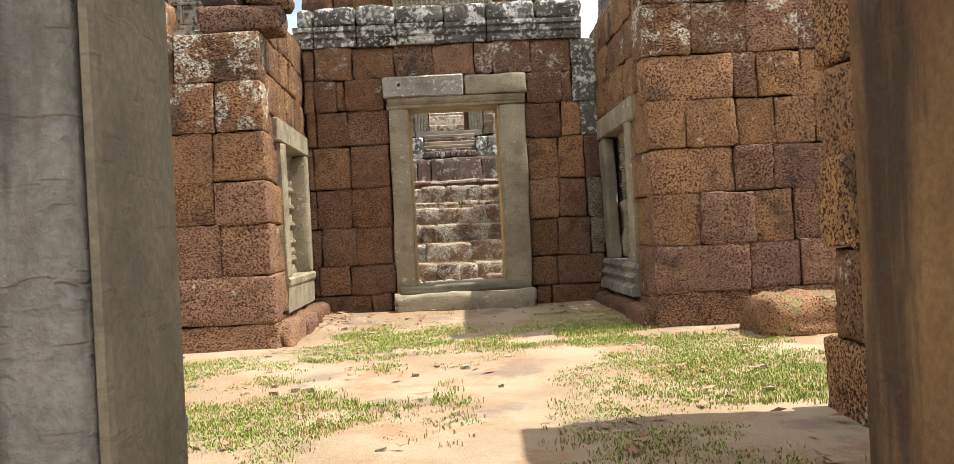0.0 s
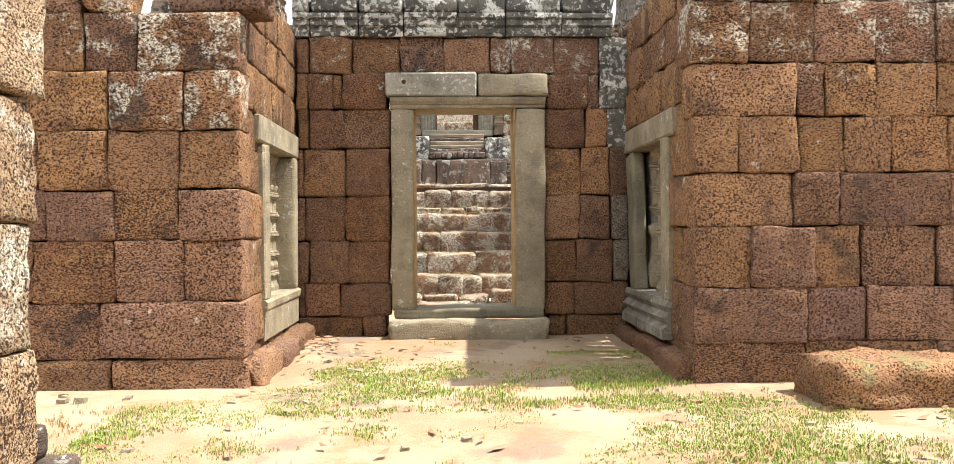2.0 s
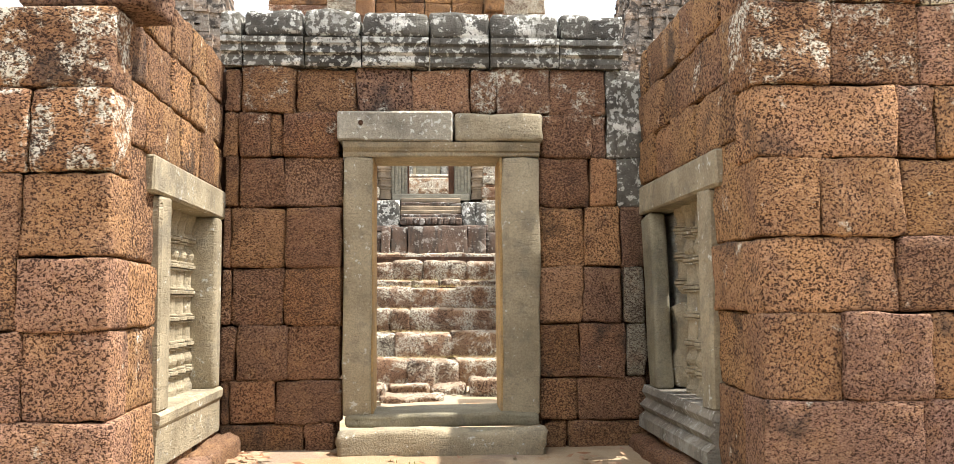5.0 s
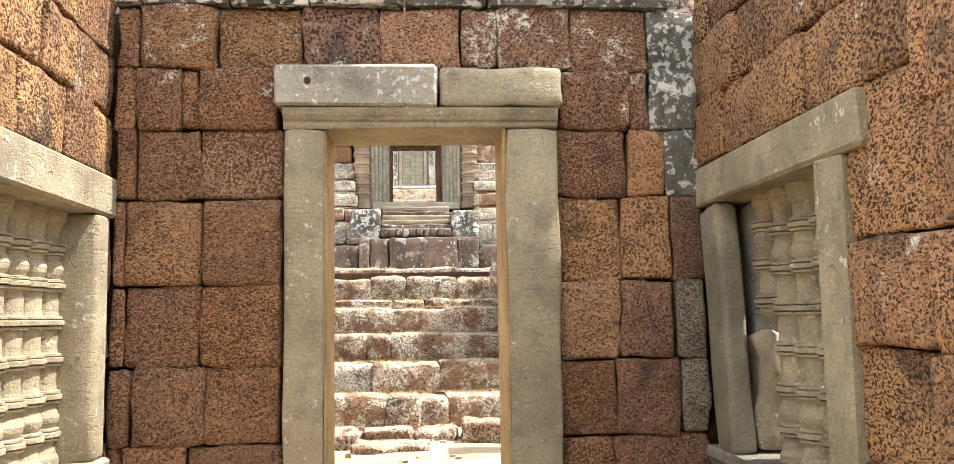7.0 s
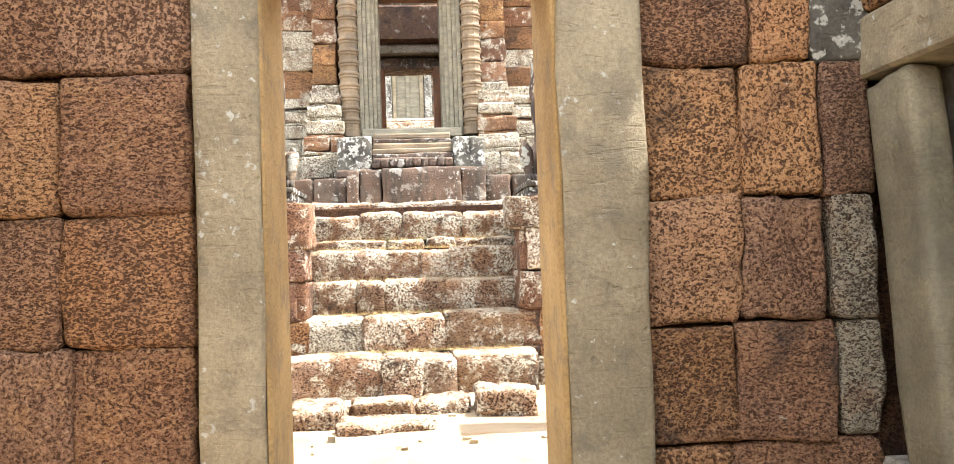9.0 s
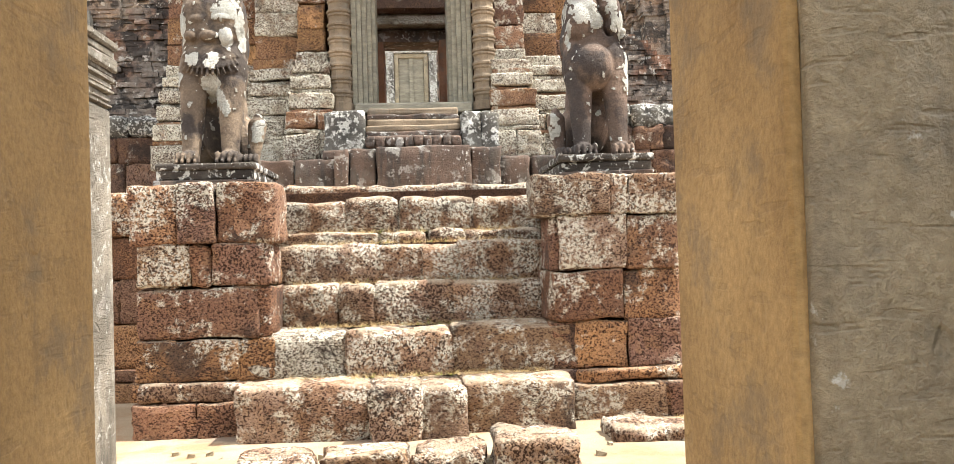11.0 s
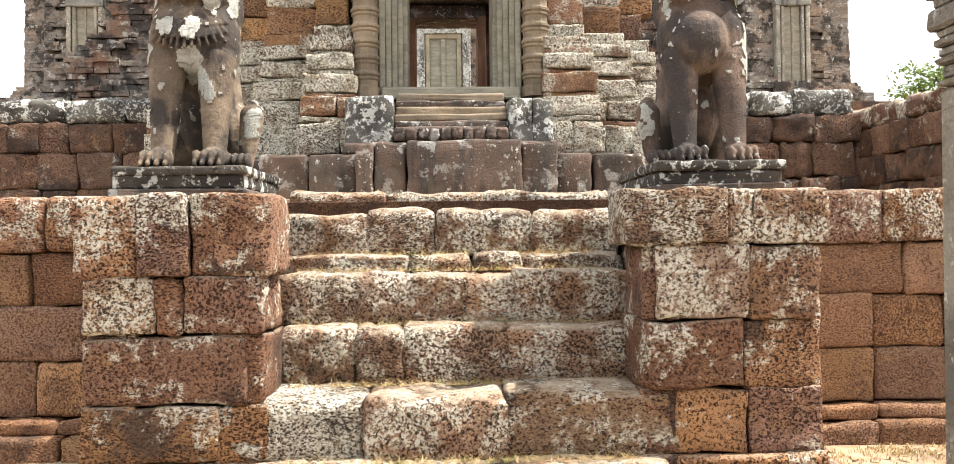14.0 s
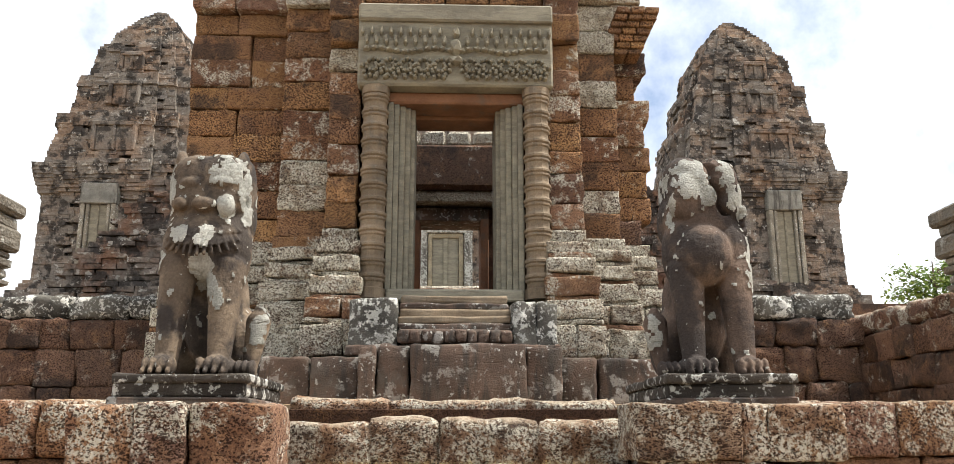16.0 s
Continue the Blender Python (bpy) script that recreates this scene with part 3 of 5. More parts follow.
for z0, z1, js in LEFT_FRONT:
    course(wall_left, "x", WING_Y, 0.30, -1, z0, z1, sorted(js + [-6.2 + 0.55 * k for k in range(6) if -6.2 + 0.55 * k < js[-1] - 0.2]), M_LAT_WING, 0.016, 0.014, 0.011)
course(wall_left, "x", WING_Y + 0.02, 0.34, -1, 2.79, 3.12, [-3.9, -3.2, -2.75, -2.42], M_LAT_WING, 0.03, 0.03, 0.02)
course(wall_left, "x", WING_Y + 0.02, 0.34, -1, 3.12, 3.42, [-3.9, -3.3, -2.85, -2.55], M_LAT_WING, 0.03, 0.03, 0.02)
course(wall_left, "x", WING_Y + 0.03, 0.36, -1, 2.79, 3.02, [-2.14, -1.46], M_LAT_DARK, 0.01, 0.04, 0.02)
course(wall_left, "x", WING_Y + 0.06, 0.40, -1, 3.02, 3.26, [-2.12, -1.75, -1.40], M_LAT_DARK, 0.02, 0.04, 0.025)
wall_core(wall_left, (-6.2, WING_Y + 0.12, 0.0), (-1.74, WING_Y + 0.52, 2.75))
wall_right = structure("wall_wing_east", "purplish brown laterite block wall, lichened along the top")
for z0, z1, js in RIGHT_FRONT:
    course(wall_right, "x", WING_Y, 0.30, -1, z0, z1, js + [x for x in (4.05, 4.6, 5.2, 5.8, 6.4)], M_LAT_PALE if 2.8 < z0 < 3.1 else M_LAT_WING, 0.016, 0.014, 0.011)
wall_core(wall_right, (1.72, WING_Y + 0.12, 0.0), (6.4, WING_Y + 0.52, 3.4))


def repaint(wall, mat, *spots):
    """Give the blocks that cover these (x, z) spots of a wall front another stone."""
    for ob in wall.children:
        if ob.name.startswith("core"):
            continue
        at, size = ob.location, [max(v.co[a] for v in ob.data.vertices) for a in (0, 2)]
        if any(abs(at[0] - x) < size[0] and abs(at[2] - z) < size[1] for x, z in spots):
            ob.data.materials[0] = mat


repaint(wall_left, M_LAT_CHEEK, (-2.3, 2.15), (-1.8, 2.15), (-2.0, 2.6))
repaint(wall_right, M_LAT_CHEEK, (1.8, 2.6), (2.2, 3.05))


def recess_side(x, out, win, head, foot, name, label, mat, rows):
    """The wall that runs along y beside the door, with a window opening."""
    wall = structure(name, label)
    y0, y1 = WING_Y + 0.30, DOOR_Y
    for z0, z1 in rows:
        if z1 <= foot + 0.01:
            js = [[y0, 8.5, 9.2, y1]]
        elif z0 >= head - 0.01:
            js = [spread(y0, y1, 0.42)]
        else:
            js = [spread(y0, win[0], 0.5)]
            if y1 - win[1] > 0.06:
                js.append([win[1], y1])
        for j in js:
            course(wall, "y", x, 0.30, out, z0, z1, j, mat, 0.016, 0.014, 0.011)
    b = x - out * 0.12, x - out * 0.46
    lo, hi = min(b), max(b)
    wall_core(wall, (lo, y0, 0.0), (hi, win[0] - 0.02, 3.0))
    wall_core(wall, (lo, win[0] - 0.02, 0.0), (hi, y1 + 0.3, foot - 0.03))
    wall_core(wall, (lo, win[0] - 0.02, head + 0.04), (hi, y1 + 0.3, 3.0))
    wall_core(wall, (lo, win[1] + 0.02, foot - 0.03), (hi, y1 + 0.3, head + 0.04))
    return wall


recess_side(LEFT_X, 1, (8.26, 9.80), 2.17, 0.36, "wall_recess_west", "laterite wall beside the doorway with a barred window", M_LAT_TOWER,
            [(0.05, 0.36), (0.36, 0.73), (0.73, 1.17), (1.17, 1.53), (1.53, 2.17), (2.17, 2.52), (2.52, 2.86), (2.86, 3.18)])
recess_side(RIGHT_X, -1, (8.20, 9.86), 2.22, 0.34, "wall_recess_east", "laterite wall beside the doorway with a barred window", M_LAT_TOWER,
            [(0.05, 0.34), (0.34, 0.80), (0.80, 1.24), (1.24, 1.63), (1.63, 2.22), (2.22, 2.58), (2.58, 2.95), (2.95, 3.3)])

def baluster_profile(h, top=1.0, rings=6):
    """(radius, z) rows of a turned bar: plain drums between groups of three rings, a bell at either end."""
    rows = [(0.098, 0.0), (0.098, 0.035), (0.084, 0.06)]
    pitch = (h - 0.16) / rings
    for k in range(rings):
        z = 0.06 + pitch * (k + 0.5)
        if z > h * top:
            rows.append((0.05, h * top + 0.03))
            return rows
        rows += [(0.076, z - 0.055), (0.078, z - 0.034), (0.096, z - 0.030), (0.096, z - 0.019), (0.082, z - 0.016), (0.106, z - 0.010), (0.106, z + 0.010), (0.082, z + 0.016), (0.096, z + 0.019), (0.096, z + 0.030), (0.080, z + 0.034)]
        if k in (0, rings - 2):
            rows += [(0.092, z + 0.06), (0.096, z + 0.085), (0.086, z + 0.11)]
        else:
            rows.append((0.076, z + 0.055))
    return rows + [(0.080, h - 0.09), (0.104, h - 0.03), (0.106, h)]


def barred_window(name, x, out, y0, y1, z0, z1, bars, lean, far_wide):
    """bars: (y, how much of its height is left) of each baluster; lean: degrees by which the far jamb tips."""
    win = structure(name, "tan sandstone window with turned stone balusters", "window")
    a, b = x + out * 0.03, x - out * 0.44
    lo, hi = min(a, b), max(a, b)
    block("window_head", (lo, y0 - 0.18, z1), (hi, y1 + 0.12, z1 + 0.225), M_STONE, win, 0.012, 0.006)
    block("jamb", (lo, y0 - 0.02, z0), (hi, y0 + 0.18, z1), M_STONE, win, 0.014, 0.006)
    if lean:
        # darker olive stone here paints the shade on the tipped jamb
        far = block("jamb", (x - 0.02, y1 - far_wide, z0 - 0.02), (x + 0.11, y1, z1 - 0.015), M_STONE_OLIVE, win, 0.02, 0.008)
        far.rotation_euler = (radians(-lean), 0, 0)
        # added dark block, stands for the shaded gap behind the jamb
        block("backing", (x + 0.16, y1 - 0.24, z0), (x + 0.43, y1 + 0.22, z1 - 0.01), M_STONE_DARK, win, 0.03, 0.02)
        block("rubble", (x + 0.13, y1 - 0.36, z0), (x + 0.40, y1 - 0.12, z0 + 0.62), M_STONE, win, 0.07, 0.03)
    else:
        block("jamb", (lo, y1 - far_wide, z0), (hi, y1 + 0.01, z1), M_STONE, win, 0.02, 0.008)
    s = x - out * 0.02
    prof = [(-0.40, z0 - 0.32), (0.10, z0 - 0.32), (0.10, z0 - 0.24), (0.05, z0 - 0.20), (0.09, z0 - 0.15), (0.04, z0 - 0.10), (0.07, z0 - 0.05), (0.05, z0), (-0.40, z0)]
    if out > 0:
        prof = [(-0.40, z0 - 0.33), (0.04, z0 - 0.33), (0.05, z0 - 0.10), (0.07, z0 - 0.07), (0.07, z0 - 0.02), (0.05, z0), (-0.40, z0)]
    if out < 0:
        prof = [(-o, z) for o, z in prof]
    moulded("window_sill", "y", y0 - 0.04, y1 + 0.02, s, prof, M_STONE if out > 0 else M_PILLAR, win)
    h = z1 - z0
    for y, left in bars:
        verts, faces = lathe(baluster_profile(h, left), 20)
        if left < 1.0:
            # the lower part is broken away, so the stump hangs from the head
            verts, faces = [(vx, vy, h - vz) for vx, vy, vz in verts], [f[::-1] for f in faces]
        bar = link_mesh("baluster", verts, faces, M_STONE, win, at=(x - out * 0.22, y, z0))
        bar.rotation_euler = (0, 0, RNG.uniform(0, 3))
    return win


barred_window("window_1", LEFT_X, 1, 8.26, 9.78, 0.67, 1.94, [(8.56 + 0.20 * k, 1.0) for k in range(6)], 0, 0.17)
barred_window("window_2", RIGHT_X, -1, 8.22, 9.83, 0.64, 1.985, [(8.53, 1.0), (8.76, 1.0), (8.99, 1.0), (9.22, 1.0), (9.44, 0.45)], 6.5, 0.28)

# plinth ledges in the recess
plinth = structure("plinth", "low laterite ledge at the foot of the recess walls", "plinth")
for x0, x1 in ((-1.72, -1.50), (1.50, 1.70)):
    for a, b in zip((7.45, 8.2, 9.0), (8.2, 9.0, 9.88)):
        block("block", (x0, a, 0.03), (x1, b, 0.30 if x0 < 0 else 0.27), M_LAT, plinth, 0.05, 0.02)

# inner faces of the gate beyond the door, open to the sky
wall_back = structure("wall_gate_back", "laterite block wall on the far side of the gate")
for k, (z0, z1) in enumerate([(0.05, 0.45), (0.45, 0.85), (0.85, 1.25), (1.25, 1.65), (1.65, 2.05), (2.05, 2.45), (2.45, 2.85), (2.85, 3.2)]):
    for a, b in ((-2.6, -0.85), (0.88, 2.6)):
        course(wall_back, "x", DOOR_Y + 0.62, 0.2, 1, z0, z1, spread(a, b, 0.55), M_LAT)

# ---- the first gate, where the walk begins ----
door_2 = structure("door_2", "grey weathered sandstone doorway, stained by rain", "doorway")
block("jamb", (-0.90, 0.97, -0.02), (-0.553, 1.24, 2.45), M_STONE_DARK, door_2, 0.02, 0.009)
block("jamb_edge", (-0.550, 0.985, -0.02), (-0.533, 1.26, 2.45), M_STONE_OLIVE, door_2, 0.008, 0.004)
block("jamb", (0.453, 0.97, -0.02), (0.80, 1.27, 2.45), M_STONE_RUSTY, door_2, 0.014, 0.006)
block("lintel", (-0.95, 0.93, 2.45), (0.85, 1.30, 2.75), M_STONE_GREY, door_2, 0.02, 0.008)
wall_first = structure("wall_first_gate", "laterite block walls of the first gate")
for z0, z1 in [(0.0 + 0.42 * k, 0.42 + 0.42 * k) for k in range(8)]:
    for a, b in ((-1.60, -0.92), (0.82, 1.70)):
        if z0 < 2.6:
            course(wall_first, "x", 1.30, 0.5, 1, z0, z1, spread(a, b, 0.5), M_LAT)
    course(wall_first, "y", -1.55, 0.4, 1, z0, z1, spread(1.3, 4.12 + RNG.uniform(-0.05, 0.05), 0.75), M_LAT_TAN, 0.02, 0.015, 0.011)
    course(wall_first, "y", 1.65, 0.5, -1, z0, z1, spread(1.3, (4.12 if z0 < 2.6 else 3.3) + RNG.uniform(-0.12, 0.12), 0.6), M_LAT_TOWER, 0.035, 0.018, 0.014)
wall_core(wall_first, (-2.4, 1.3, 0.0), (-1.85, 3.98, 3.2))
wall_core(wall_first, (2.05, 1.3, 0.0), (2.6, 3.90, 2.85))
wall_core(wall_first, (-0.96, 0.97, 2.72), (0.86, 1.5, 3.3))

base_stone = tagged(empty("plinth_stone", (-1.60, 4.16, 0.05)), "dark broken sandstone plinth with mouldings on the ground", "stone")
for z0, z1, w, e, bev in ((0.0, 0.14, 0.22, 0.24, 0.02), (0.14, 0.19, 0.19, 0.21, 0.015), (0.19, 0.25, 0.215, 0.225, 0.025), (0.25, 0.31, 0.17, 0.20, 0.012), (0.31, 0.37, 0.185, 0.205, 0.02), (0.37, 0.50, 0.15, 0.19, 0.03), (0.50, 0.72, 0.12, 0.18, 0.07)):
    block("moulding" if z1 < 0.6 else "top", (-w - 0.10, -e, z0), (w - 0.10 if z1 < 0.4 else w - 0.16, e, z1 + 0.004), M_STONE_BROWN, base_stone, bev, 0.008)

fallen = block("fallen_block", (2.22, 6.42, 0.06), (3.25, 7.10, 0.40), M_LAT_MOSS, None, 0.05, 0.03)
tagged(fallen, "large fallen laterite block with green moss on sandy ground", "stone block")

# ---- porch pillars in front of the stairs ----
def pillar(x, y):
    p = tagged(empty("stone_pillar", (x, y, 0.08)), "grey sandstone pillar with a carved capital, spotted with white lichen", "pillar", "porch pillars")
    block("shaft", (-0.18, -0.19, 0.20), (0.18, 0.19, 2.11), M_PILLAR, p, 0.012, 0.005)
    block("base", (-0.215, -0.225, 0.0), (0.215, 0.225, 0.20), M_PILLAR, p, 0.03, 0.01)
    for z0, z1, w in ((2.11, 2.135, 0.188), (2.135, 2.18, 0.182), (2.18, 2.205, 0.193), (2.205, 2.24, 0.186), (2.24, 2.27, 0.198), (2.27, 2.30, 0.190), (2.30, 2.37, 0.206), (2.37, 2.41, 0.194), (2.41, 2.465, 0.212)):
        block("capital_band", (-w, -w - 0.01, z0), (w, w + 0.01, z1), M_PILLAR, p, 0.014, 0.004)
    return p


pillar(1.775, 13.26)
pillar(-1.70, 13.26)

# ---- stairs ----
stairs = structure("stairs", "steep worn laterite block stairs with lichen", "stairs")
STEP_ROWS = [
    (0.02, 0.50, 15.00, [-1.25, -0.82, -0.32, 0.03, 0.34, 1.12]),
    (0.48, 0.84, 15.40, [-1.28, -0.52, 0.28, 1.20]),
    (0.82, 1.17, 15.87, [-1.08, -0.62, -0.32, 0.32, 1.08]),
    (1.15, 1.50, 16.15, [-1.16, -0.28, 0.10, 0.40, 1.14]),
    (1.58, 1.91, 16.66, [-1.19, -0.60, -0.12, 0.56, 1.16]),
    (1.90, 2.06, 17.0, [-1.19, -0.50, 0.24, 1.16]),
]
for z0, z1, y, js in STEP_ROWS:
    for a, b in zip(js, js[1:]):
        d = RNG.uniform(-0.03, 0.03)
        if z0 < 0.1 and a > -0.5 and a < 0.2:
            d -= 0.13
        block("step_block", (a - 0.013, y + d, z0), (b + 0.013, y + 0.75, z1 + RNG.uniform(-0.015, 0.012)), M_LAT_STAIR, stairs, 0.04, 0.017)
for a, b in ((-1.16, -0.30), (-0.28, 0.12), (0.14, 0.44), (0.46, 1.14)):
    block("filler_stone", (a, 16.36 + RNG.uniform(0, 0.10), 1.46), (b, 17.0, 1.60), M_LAT_STAIR, stairs, 0.035, 0.02)
box_mesh("core", (-1.3, 15.6, 0.0), (1.3, 17.3, 0.60), M_DARK_CORE, stairs)
box_mesh("core", (-1.25, 16.78, 0.55), (1.25, 17.5, 1.98), M_DARK_CORE, stairs)


def stair_cheek(name, x0, x1, rows, label):
    c = structure(name, label, "stair wall")
    for z0, z1, js, pad in rows:
        course(c, "x", 15.40 - pad, 0.5, -1, z0, z1, js, M_LAT_CHEEK, 0.02, 0.018, 0.013)
        for x, out in ((x0, -1), (x1, 1)):
            inner = (out > 0) == (x0 < 0)
            course(c, "y", x + out * pad, 0.3, out, z0, z1, [15.42 - pad, 15.95] if inner else spread(15.42 - pad, 17.2, 0.55), M_LAT_CHEEK, 0.02, 0.018, 0.013)
            if inner and z0 > 0.7:
                course(c, "y", x - out * 0.13, 0.3, out, z0, z1, spread(15.95, 17.2, 0.6), M_LAT_CHEEK, 0.02, 0.018, 0.013)
    box_mesh("core", (x0 + 0.1, 15.5, 0.0), (x1 - 0.1, 15.93, 1.93), M_DARK_CORE, c)
    box_mesh("core", (x0 + (0.1 if x0 < 0 else 0.25), 15.93, 0.0), (x1 - (0.25 if x0 < 0 else 0.1), 17.2, 1.95), M_DARK_CORE, c)
    return c


stair_cheek("stair_wall_west", -2.0, -1.07, [
    (0.05, 0.36, [-2.06, -1.60, -1.22], 0.08), (0.36, 0.51, [-2.03, -1.25], 0.05), (0.51, 0.82, [-2.00, -1.28], 0.03), (0.82, 1.20, [-2.02, -1.15], 0.02),
    (1.20, 1.52, [-2.02, -1.64, -1.48, -1.05], 0.02), (1.52, 1.97, [-2.06, -1.72, -1.44, -1.02], 0.06)], "laterite block wall flanking the stairs, splashed with white lichen")
stair_cheek("stair_wall_east", 1.05, 2.0, [
    (0.05, 0.40, [1.16, 1.9, 2.20], 0.10), (0.40, 0.50, [1.22, 2.05], 0.05), (0.50, 0.86, [1.22, 1.62, 2.03], 0.02), (0.86, 1.24, [1.05, 1.60, 2.03], 0.02),
    (1.24, 1.66, [1.10, 1.62, 2.02], 0.02), (1.66, 1.97, [0.92, 1.50, 1.66, 2.06], 0.06)], "laterite block wall flanking the stairs, splashed with white lichen")

repaint(bpy.data.objects["stair_wall_east"], M_LAT_STAIR, (1.35, 1.45), (1.2, 1.82), (1.6, 1.82), (1.85, 1.82), (1.6, 0.2))
repaint(bpy.data.objects["stair_wall_west"], M_LAT_STAIR, (-1.85, 1.4), (-1.6, 0.45))
repaint(stairs, M_LAT_PALE, (-0.9, 0.66))

# stepping stones before the stairs
for x0, x1, y0, y1, z in ((-0.62, 0.10, 13.35, 13.72, 0.19), (-0.55, -0.05, 13.85, 14.25, 0.25), (-0.02, 0.40, 13.95, 14.3, 0.24), (0.45, 0.95, 13.75, 14.3, 0.33), (-1.02, -0.58, 13.6, 14.1, 0.28), (1.3, 1.85, 14.55, 14.95, 0.22)):
    s = block("paving_stone", (x0, y0, 0.05), (x1, y1, z), M_LAT_STAIR, None, 0.045, 0.025)
    tagged(s, "flat worn laterite slab lying in the sand", "stone slab", "slabs before the stairs")

# ---- terrace ----
terrace = structure("terrace", "laterite retaining wall of the terrace", "terrace")
for k, (z0, z1, pad) in enumerate([(0.05, 0.28, 0.22), (0.28, 0.40, 0.12), (0.40, 0.82, 0.0), (0.82, 1.24, 0.0), (1.24, 1.64, 0.0), (1.64, 2.06, 0.06)]):
    for a, b in ((-11.0, -2.0), (2.0, 11.0)):
        course(terrace, "x", 17.3 - pad, 0.35, -1, z0, z1, spread(a, b, 0.62), M_LAT_CHEEK if z0 > 1.6 else M_LAT, 0.02, 0.025, 0.012)
box_mesh("fill", (-40, 17.64, -0.5), (40, 60, 2.045), M_SAND, terrace)

# ---- gate tower on the terrace ----
TOWER_SIZE, TOWER_FOCUS = 1.147, Vector((-0.12, 10.6, 1.79))


def set_back(ob, size=TOWER_SIZE):
    """The tower, its steps and the walls beside it share one size and distance."""
    ob.location = TOWER_FOCUS + (ob.location - TOWER_FOCUS) * size
    ob.scale = (size,) * 3
    return ob


tower = tagged(empty("gate_tower", (0, 19, 2.05)), "ruined laterite gate tower with a carved sandstone doorway", "tower")
set_back(tower)


def tower_block(lo, hi, mat, bevel=0.017, jit=0.012, name="block"):
    o = block(name, lo, hi, mat, tower, bevel, jit)
    o.location = (o.location[0], o.location[1] - 19, o.location[2] - 2.05)
    return o


def tower_course(x0, x1, y, z0, z1, size, mat, depth=0.4, proud=0.022, bevel=0.015):
    js = spread(x0, x1, size)
    for a, b in zip(js, js[1:]):
        d = RNG.uniform(-proud, proud)
        tower_block((a + 0.003, y + d, z0 + 0.002), (b - 0.003, y + depth, z1 - 0.002), mat, bevel)


BASE_ROWS = [(2.10, 2.52, 0.42), (2.52, 2.82, 0.40), (2.82, 2.875, 0.35), (2.875, 3.07, 0.36), (3.07, 3.12, 0.27), (3.12, 3.30, 0.30), (3.30, 3.35, 0.20), (3.35, 3.50, 0.23), (3.50, 3.55, 0.14), (3.55, 3.68, 0.17), (3.68, 3.82, 0.06)]
FACADE = [(-2.95, -1.85, 19.85, 0.55), (-1.85, -1.30, 19.55, 0.42), (-1.30, -0.97, 19.12, 0.30), (0.97, 1.32, 19.12, 0.32), (1.32, 1.78, 19.50, 0.36), (1.78, 2.12, 19.85, 0.3)]
for x0, x1, y, size in FACADE:
    for z0, z1, pad in BASE_ROWS[1:]:
        grow = 0.10 * pad / 0.34
        tower_course(x0 - grow, x1 + grow, y - pad, z0, z1, size * 1.2, M_LAT_PALE if RNG.random() < 0.8 else M_LAT, 0.6, 0.02, 0.014)
    z = 3.82
    while z < 7.3:
        h = RNG.uniform(0.25, 0.33)
        top = z > 6.15
        pad = 0.12 if 5.62 < z < 6.1 and abs(x0) < 1.31 or 6.3 < z < 6.8 else 0.0
        ragged = RNG.uniform(-0.10, 0.12) if x1 == 2.12 else 0.0
        tower_course(x0, x1 + ragged, y - pad, z, z + h, size, M_LAT_PALE if (top and RNG.random() < 0.4) or RNG.random() < 0.08 else RNG.choice((M_LAT_TOWER, M_LAT_TOWER, M_LAT_CHEEK, M_LAT_WING, M_LAT_DARK if x1 == 2.12 else M_LAT_TOWER)), 0.6)
        z += h
# core walls with the passage left open; their near-black colour paints the gloom inside
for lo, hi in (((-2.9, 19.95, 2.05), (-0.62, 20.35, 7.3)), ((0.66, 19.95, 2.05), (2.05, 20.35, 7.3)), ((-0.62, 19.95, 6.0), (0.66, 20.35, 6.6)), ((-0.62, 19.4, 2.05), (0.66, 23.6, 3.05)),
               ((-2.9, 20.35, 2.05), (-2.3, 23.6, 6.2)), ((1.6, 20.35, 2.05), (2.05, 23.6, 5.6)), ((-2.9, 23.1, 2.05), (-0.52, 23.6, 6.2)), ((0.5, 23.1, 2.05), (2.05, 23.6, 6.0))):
    o = box_mesh("core", lo, hi, M_DARK_CORE, tower)
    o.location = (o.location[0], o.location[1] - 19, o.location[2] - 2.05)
for x0, x1 in ((-0.97, -0.62), (-0.62, -0.10), (-0.10, 0.38), (0.38, 0.97)):
    for z0, z1 in ((6.10, 6.38), (6.38, 6.68), (6.68, 7.0)):
        tower_block((x0 + 0.005, 19.3, z0), (x1 - 0.005, 19.95, z1), M_LAT_PALE if z0 < 6.3 else M_LAT_TOWER)
# brick cornice remains at the broken corner
for k in range(7):
    for j in range(3):
        tower_block((1.62 + 0.16 * j + 0.03 * k, 19.55 - 0.03 * k, 5.95 + 0.07 * k), (1.77 + 0.16 * j + 0.03 * k, 19.9, 6.015 + 0.07 * k), M_LAT_TOWER, 0.008, 0.006, "brick")

# doorway of the tower
doorway = empty("doorway", (0, 0, 0))
doorway.parent = tower
doorway.matrix_parent_inverse = Matrix.Translation((0, -19, -2.05))


def door_part(name, lo, hi, mat, bevel=0.008):
    return block(name, lo, hi, mat, doorway, bevel, 0.003)


